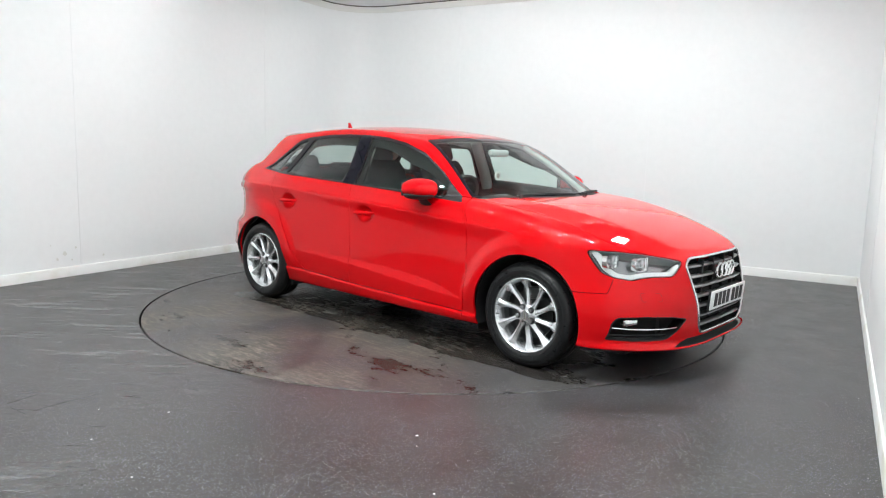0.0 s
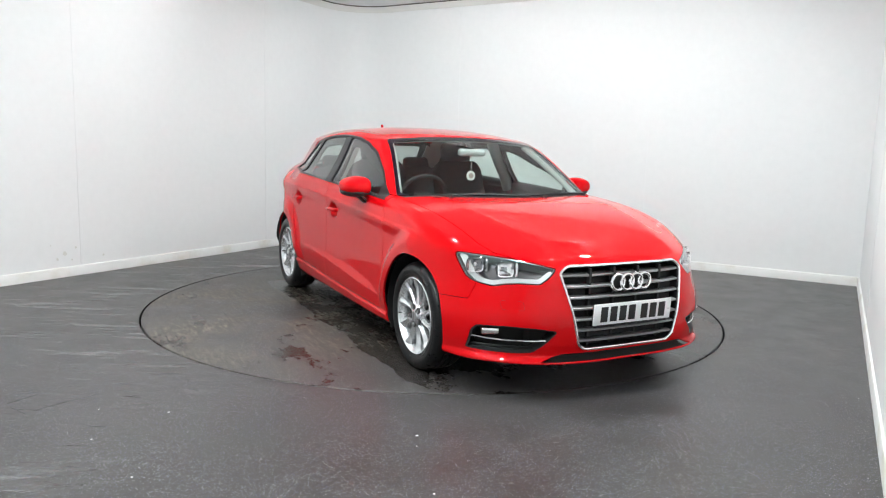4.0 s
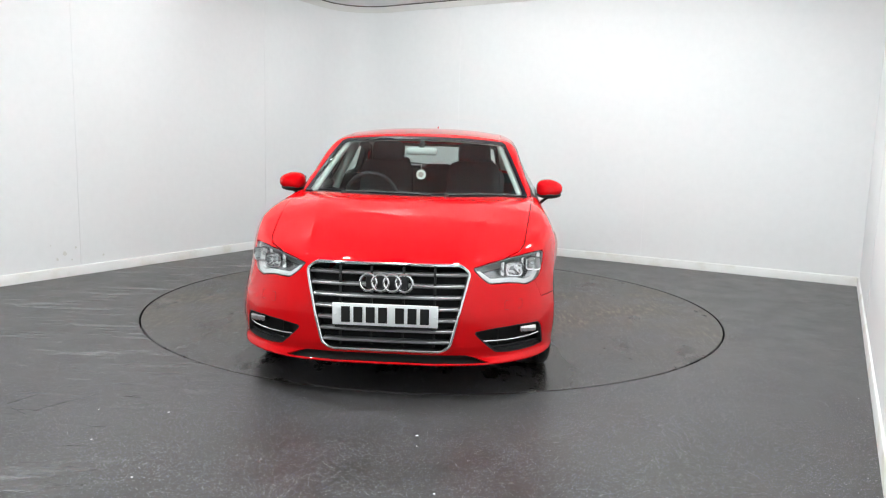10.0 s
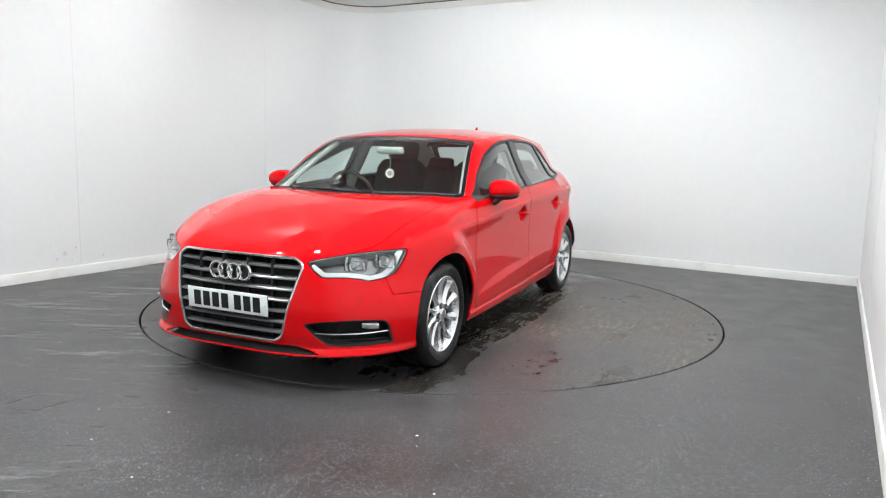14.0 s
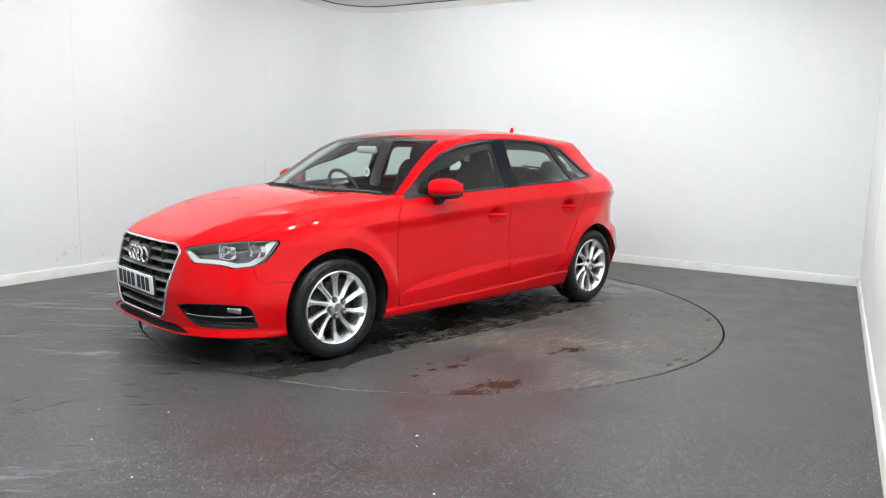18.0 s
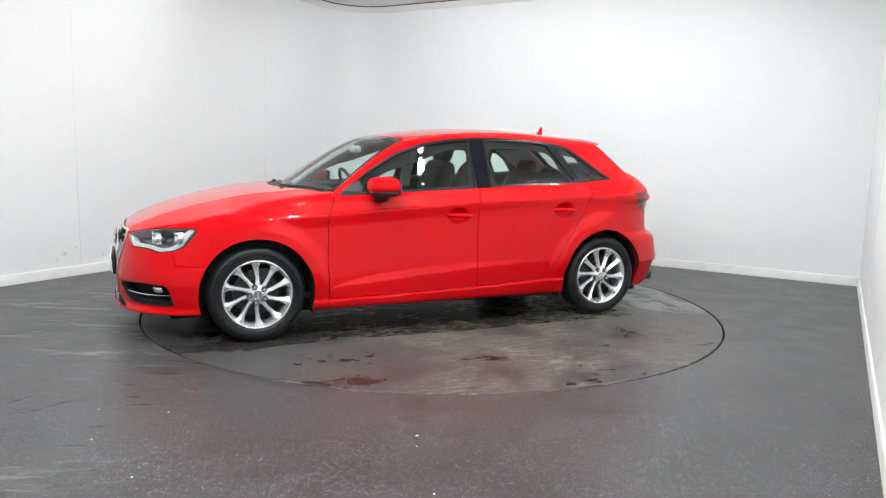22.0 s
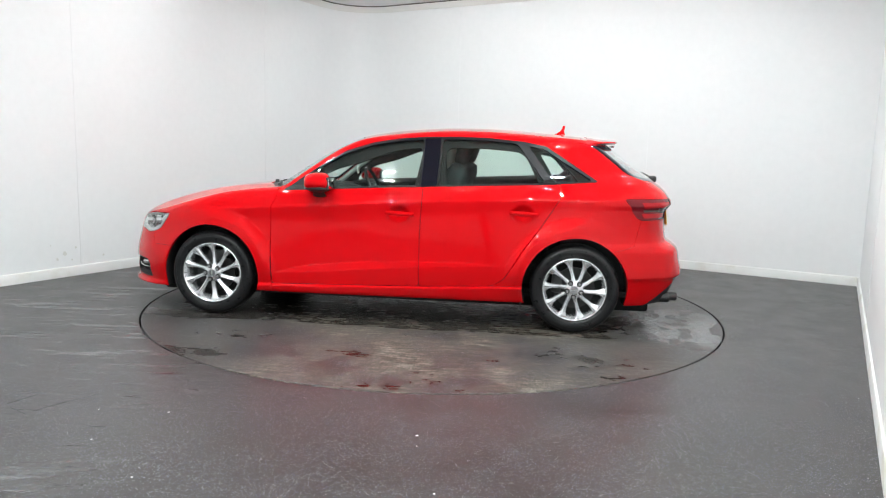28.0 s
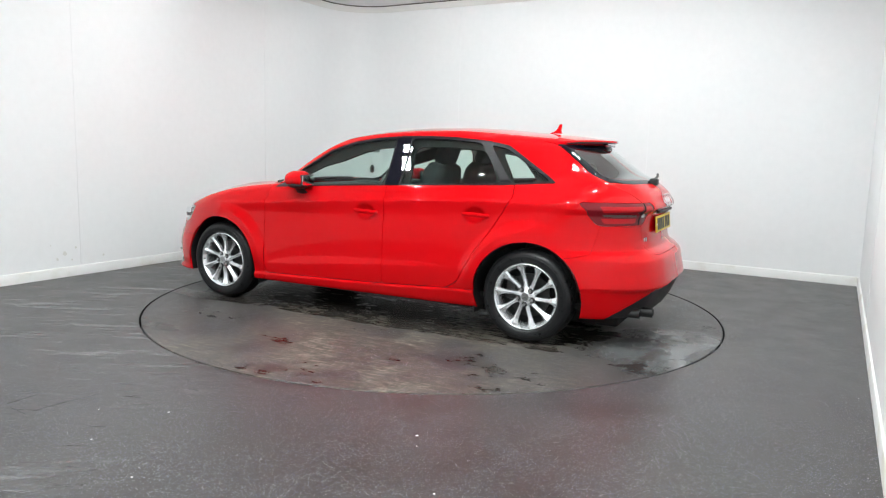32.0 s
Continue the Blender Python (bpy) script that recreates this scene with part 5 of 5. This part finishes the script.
# ---- rear: lamps, plate, exhaust, badges ----
for mir in (False, True):
    s = mirrored if mir else (lambda q: q)
    sy = -1 if mir else 1
    tl = sheet("tail_lamp", s(shifted(tail, -0.002)), M["dark_red"], CAR, "dark red wraparound tail lamp", 0.02)
    yy, zz = tail[0][:, 1], tail[0][:, 2]
    for name, pl, mt in (("upper_light", [(0.755, 0.925), (0.53, 0.925), (0.53, 0.895), (0.74, 0.885)], "red_lens"), ("lower_light", [(0.735, 0.848), (0.54, 0.846), (0.54, 0.815), (0.72, 0.815)], "red_lens"),
                         ("indicator", [(0.735, 0.872), (0.54, 0.868), (0.54, 0.856), (0.732, 0.857)], "smoke"), ("inner_light", [(0.49, 0.925), (0.41, 0.922), (0.40, 0.90), (0.43, 0.88), (0.49, 0.88)], "red_lens"),
                         ("reverse_light", [(0.485, 0.868), (0.435, 0.868), (0.445, 0.850), (0.485, 0.850)], "drl")):
        piece = clip(tail, poly(yy, zz, rounded(pl, 0.008)))
        sheet(name, s(shifted(piece, 0.001)), M[mt], tl, "", 0.003)
    pts = [(float(tail_x(np.array(z)) + tail_plan(np.array(0.505))) - 0.001, sy * 0.505, z) for z in np.linspace(0.80, 0.945, 8)]
    part("lamp_joint", ring_sweep(pts, 0.003, sides=4, up=Vector((1, 0, 0))), M["dark"], tl)

rp = build_plate("rear_plate", -2.014, 0.788, -6, 180, M["yellow_plate"], "yellow rear plate with seven black bars")
bm = bmesh.new()
box(bm, (-2.020, 0, 0.872), (0.022, 0.46, 0.022), bevel=0.006)
part("tailgate_handle", bm, M["plastic"], TAILGATE, "black handle strip above the plate")
for k in range(4):
    y = -0.090 + k * 0.060
    path = [(-2.032 + 0.02 * math.sin(2 * math.pi * i / 30), y + 0.040 * math.cos(2 * math.pi * i / 30), 0.948 + 0.036 * math.sin(2 * math.pi * i / 30)) for i in range(30)]
    part("badge_ring", ring_sweep(path, 0.006, closed=True, sides=6, up=Vector((1, 0, 0))), M["chrome"], TAILGATE, "polished chrome ring")
for y in (0.395, 0.425):
    bm = bmesh.new()
    box(bm, (float(tail_x(np.array(0.70)) + tail_plan(np.array(y))) - 0.001, y, 0.700), (0.006, 0.022, 0.028), bevel=0.002)
    part("model_badge", bm, M["chrome"], TAILGATE, "small chrome badge block")
for dy in (0.50, 0.575):
    bm = lathe([(0.024, 0.1), (0.024, -0.002), (0.029, -0.004), (0.032, 0.0), (0.032, 0.14)], 24, "X")
    o = part("exhaust_tip", bm, M["exhaust"], CAR, "dark steel exhaust tip", smooth=40)
    o.location = (-2.075 + 0.9 * (dy - 0.50), dy, 0.232)

# ---- door mirrors, wipers, aerial ----
for sy in (1, -1):
    mc = bmesh.new()
    bmesh.ops.create_uvsphere(mc, u_segments=28, v_segments=18, radius=1.0)
    for v in mc.verts:
        x, y, z = v.co
        f = lambda a, p: math.copysign(abs(a) ** p, a)
        x, y, z = f(x, 0.68), f(y, 0.68), f(z, 0.70)
        x = x * (0.118 if x > 0 else 0.075)
        z = z * (0.070 if z > 0 else 0.056) * (1 - 0.30 * max(0, y)) + 0.002
        v.co = (0.485 + x - 0.02 * y, sy * (0.910 + 0.092 * y), 0.997 + z)
    bmesh.ops.bisect_plane(mc, geom=mc.verts[:] + mc.edges[:] + mc.faces[:], plane_co=(0, 0, 0.958), plane_no=(0, 0, 1), clear_inner=True)
    mirror = part("door_mirror", mc, M["paint"], CAR, "red door mirror with black foot", smooth=60)
    lo = bmesh.new()
    bmesh.ops.create_uvsphere(lo, u_segments=28, v_segments=14, radius=1.0)
    for v in lo.verts:
        x, y, z = v.co
        x = x * (0.113 if x > 0 else 0.075)
        v.co = (0.485 + x - 0.02 * y, sy * (0.908 + 0.089 * y), 0.962 + 0.030 * z)
    part("mirror_underside", lo, M["plastic"], mirror, "black lower shell", smooth=60)
    gl = bmesh.new()
    box(gl, (0.405, sy * 0.910, 0.998), (0.006, 0.132, 0.072), bevel=0.003)
    fr = bmesh.new()
    box(fr, (0.416, sy * 0.910, 0.997), (0.020, 0.152, 0.088), bevel=0.009, segments=3)
    part("mirror_surround", fr, M["plastic"], mirror, "black frame round the mirror glass")
    part("mirror_glass", gl, M["mirror"], mirror, "mirror glass")
    ft = bmesh.new()
    rows = []
    for y, z, a, b in ((0.915, 0.955, 0.045, 0.020), (0.885, 0.935, 0.042, 0.022), (0.865, 0.915, 0.045, 0.020), (0.845, 0.900, 0.05, 0.018)):
        rows.append([ft.verts.new((0.505 + a * math.cos(k * math.pi / 6), sy * (y + 0.01 * math.sin(k * math.pi / 6)), z + b * math.sin(k * math.pi / 6))) for k in range(12)])
    for i in range(3):
        for k in range(12):
            ft.faces.new((rows[i][k], rows[i][(k + 1) % 12], rows[i + 1][(k + 1) % 12], rows[i + 1][k]))
    part("mirror_foot", ft, M["plastic"], mirror, "black mirror foot", smooth=60)
    ind = ring_sweep([(0.56 - 0.9 * (abs(y) - 0.84) ** 2 * 2.2, sy * y, 0.986) for y in (0.85, 0.88, 0.91, 0.94, 0.965)], 0.006, sides=6)
    part("repeater_lamp", ind, M["paint_dark"], mirror, "slim indicator strip")

for y0, y1, x0, x1 in ((-0.45, 0.12, 0.93, 1.02), (0.22, 0.70, 1.00, 0.86)):
    pts = [(x0 + (x1 - x0) * k / 8, y0 + (y1 - y0) * k / 8, 0.968 + 0.006 * math.sin(math.pi * k / 8)) for k in range(9)]
    w = part("wiper", ring_sweep(pts, 0.008, sides=6), M["plastic"], CAR, "black windscreen wiper")
    bm = bmesh.new()
    bmesh.ops.create_cone(bm, cap_ends=True, segments=14, radius1=0.02, radius2=0.014, depth=0.03, matrix=Matrix.Translation((x0 + 0.04, y0, 0.965)))
    part("pivot", bm, M["plastic"], w)
rw = part("rear_wiper", ring_sweep([(-1.910, 0.0, 1.075), (-1.920, -0.12, 1.085), (-1.905, -0.28, 1.10), (-1.88, -0.40, 1.11)], 0.009, sides=6), M["plastic"], TAILGATE, "black rear wiper")
bm = bmesh.new()
box(bm, (-1.934, 0.0, 1.066), (0.06, 0.07, 0.05), bevel=0.015, segments=3)
part("wiper_cap", bm, M["plastic"], rw, "black pivot cap")
bm = bmesh.new()
prof = [(-1.15, 1.392), (-1.185, 1.408), (-1.205, 1.424), (-1.222, 1.462), (-1.240, 1.462), (-1.232, 1.415), (-1.240, 1.392)]
L = [bm.verts.new((x, 0.011 if z < 1.43 else 0.004, z)) for x, z in prof]
R = [bm.verts.new((x, -0.011 if z < 1.43 else -0.004, z)) for x, z in prof]
bm.faces.new(L), bm.faces.new(R[::-1])
for i in range(len(prof)):
    j = (i + 1) % len(prof)
    bm.faces.new((L[i], L[j], R[j], R[i]))
part("aerial", bm, M["paint"], CAR, "small red roof aerial fin", smooth=0)


# ---- cabin ----
def soft_box(c, s, rot=None, r=0.04, pinch=0.0):
    bm = bmesh.new()
    bmesh.ops.create_cube(bm, size=1.0)
    bmesh.ops.subdivide_edges(bm, edges=bm.edges[:], cuts=3, use_grid_fill=True)
    for v in bm.verts:
        p = Vector((v.co.x * s[0], v.co.y * s[1], v.co.z * s[2]))
        h = Vector((s[0] / 2, s[1] / 2, s[2] / 2))
        q = Vector([max(-h[i] + min(r, h[i]), min(h[i] - min(r, h[i]), p[i])) for i in range(3)])
        dlt = p - q
        if dlt.length > 1e-6:
            p = q + dlt.normalized() * min(r, min(h))
        p.y *= 1 - pinch * (v.co.z + 0.5)
        v.co = p
    bmesh.ops.subdivide_edges(bm, edges=bm.edges[:], cuts=1, use_grid_fill=True, smooth=0.6)
    m = Matrix.Translation(c) @ (rot if rot is not None else Matrix.Identity(4))
    bmesh.ops.transform(bm, matrix=m, verts=bm.verts)
    return bm


def build_front_seat(y):
    lean = Matrix.Rotation(radians(-20), 4, "Y")
    seat = part("front_seat", soft_box((-0.02, y, 0.52), (0.54, 0.52, 0.20), Matrix.Rotation(radians(-6), 4, "Y"), 0.07), M["cloth"], CAR, "black cloth front seat", smooth=80)
    part("backrest", soft_box((-0.36, y, 0.86), (0.16, 0.50, 0.62), lean, 0.07, 0.18), M["cloth"], seat, "", smooth=80)
    part("headrest", soft_box((-0.475, y, 1.225), (0.10, 0.27, 0.175), lean, 0.05), M["cloth"], seat, "padded headrest", smooth=80)
    for dy in (-0.06, 0.06):
        part("headrest_post", ring_sweep([(-0.45, y + dy, 1.10), (-0.47, y + dy, 1.17)], 0.006), M["satin"], seat)


build_front_seat(0.36)
build_front_seat(-0.36)
bench = part("rear_seat", soft_box((-0.90, 0, 0.52), (0.50, 1.28, 0.18), None, 0.07), M["cloth"], CAR, "black cloth rear bench", smooth=80)
part("backrest", soft_box((-1.22, 0, 0.80), (0.16, 1.26, 0.56), Matrix.Rotation(radians(-22), 4, "Y"), 0.06), M["cloth"], bench, "", smooth=80)
for y in (-0.40, 0.0, 0.40):
    part("headrest", soft_box((-1.33, y, 1.10 if y else 1.04), (0.09, 0.26, 0.15), Matrix.Rotation(radians(-18), 4, "Y"), 0.045), M["cloth"], bench, "padded headrest", smooth=80)
bm = bmesh.new()
rows = []
for x, z, h in ((0.98, 0.935, 0.72), (0.85, 0.945, 0.71), (0.70, 0.945, 0.71), (0.58, 0.925, 0.72), (0.52, 0.88, 0.73), (0.50, 0.70, 0.73), (0.60, 0.55, 0.73)):
    rows.append([bm.verts.new((x, h * k / 8, z + (0.02 if -6 < k < -2 and 0.5 < x < 0.75 else 0) - 0.02 * (abs(k) / 8) ** 2)) for k in range(-8, 9)])
for i in range(6):
    for k in range(16):
        bm.faces.new((rows[i][k], rows[i][k + 1], rows[i + 1][k + 1], rows[i + 1][k]))
dash = part("dashboard", bm, M["plastic"], CAR, "black dashboard", smooth=60)
sw = part("steering_wheel", ring_sweep([(0.185 * math.sin(2 * math.pi * i / 36) * 0.42, 0.185 * math.cos(2 * math.pi * i / 36), 0.185 * math.sin(2 * math.pi * i / 36) * 0.9) for i in range(36)], 0.014, closed=True, sides=10, up=Vector((1, 0, 0.3))), M["plastic"], CAR, "black steering wheel")
sw.location = (0.36, -0.36, 0.905)
bm = bmesh.new()
box(bm, (0.02, 0, 0), (0.06, 0.13, 0.10), Matrix.Rotation(radians(25), 4, "Y"), bevel=0.02)
box(bm, (0.015, 0, 0), (0.02, 0.34, 0.03), bevel=0.005)
part("wheel_hub", bm, M["plastic"], sw)
im = part("interior_mirror", soft_box((0.43, 0, 1.237), (0.045, 0.235, 0.068), Matrix.Rotation(radians(8), 4, "Y"), 0.03), M["pale_plastic"], CAR, "pale backed interior mirror", smooth=80)
part("mirror_arm", ring_sweep([(0.43, 0, 1.255), (0.395, 0, 1.285), (0.365, 0, 1.295)], 0.02, sides=10), M["plastic"], im)
bm = bmesh.new()
bmesh.ops.create_cone(bm, cap_ends=True, segments=28, radius1=0.034, radius2=0.034, depth=0.008, matrix=Matrix.Translation((0.43, 0, 1.072)) @ Matrix.Rotation(math.pi / 2, 4, "Y"))
pd = part("pendant", bm, M["pendant"], CAR, "round pale air freshener hanging from the mirror")
bm = bmesh.new()
bmesh.ops.create_cone(bm, cap_ends=True, segments=24, radius1=0.019, radius2=0.019, depth=0.011, matrix=Matrix.Translation((0.43, 0, 1.072)) @ Matrix.Rotation(math.pi / 2, 4, "Y"))
part("pendant_face", bm, M["pendant_face"], pd, "darker round face")
part("cord", ring_sweep([(0.43, 0, 1.105), (0.43, 0.003, 1.16), (0.43, 0, 1.21)], 0.0025, sides=5), M["pale_plastic"], pd)
bm = bmesh.new()
box(bm, (-0.35, 0, 0.27), (2.7, 1.5, 0.04))
part("cabin_floor", bm, M["dark"], CAR, "dark carpet", smooth=0)
bm = bmesh.new()
box(bm, (-1.62, 0, 0.96), (0.50, 1.16, 0.012), bevel=0.004)
part("parcel_shelf", bm, M["plastic"], CAR, "black parcel shelf")
bm = bmesh.new()
box(bm, (0.15, 0, 0.55), (0.9, 0.20, 0.30), bevel=0.03)
part("centre_console", bm, M["plastic"], CAR, "black centre console")


def motions():
    rows_t, rows_c = [], []
    for i in range(65):
        t = 0.5 * i
        a = float(TURN_AT(t))
        rows_t.append((t, pose(0, 0, 0, 0, 0, a)))
        rows_c.append((t, pose(0, 0, 0, 0, 0, a) @ pose(CAR_OFF[0], CAR_OFF[1], 0)))
    walk(TABLE, rows_t)
    walk(CAR, rows_c)


TURN_AT = curve([r[0] for r in TURN], [r[1] for r in TURN])
motions()
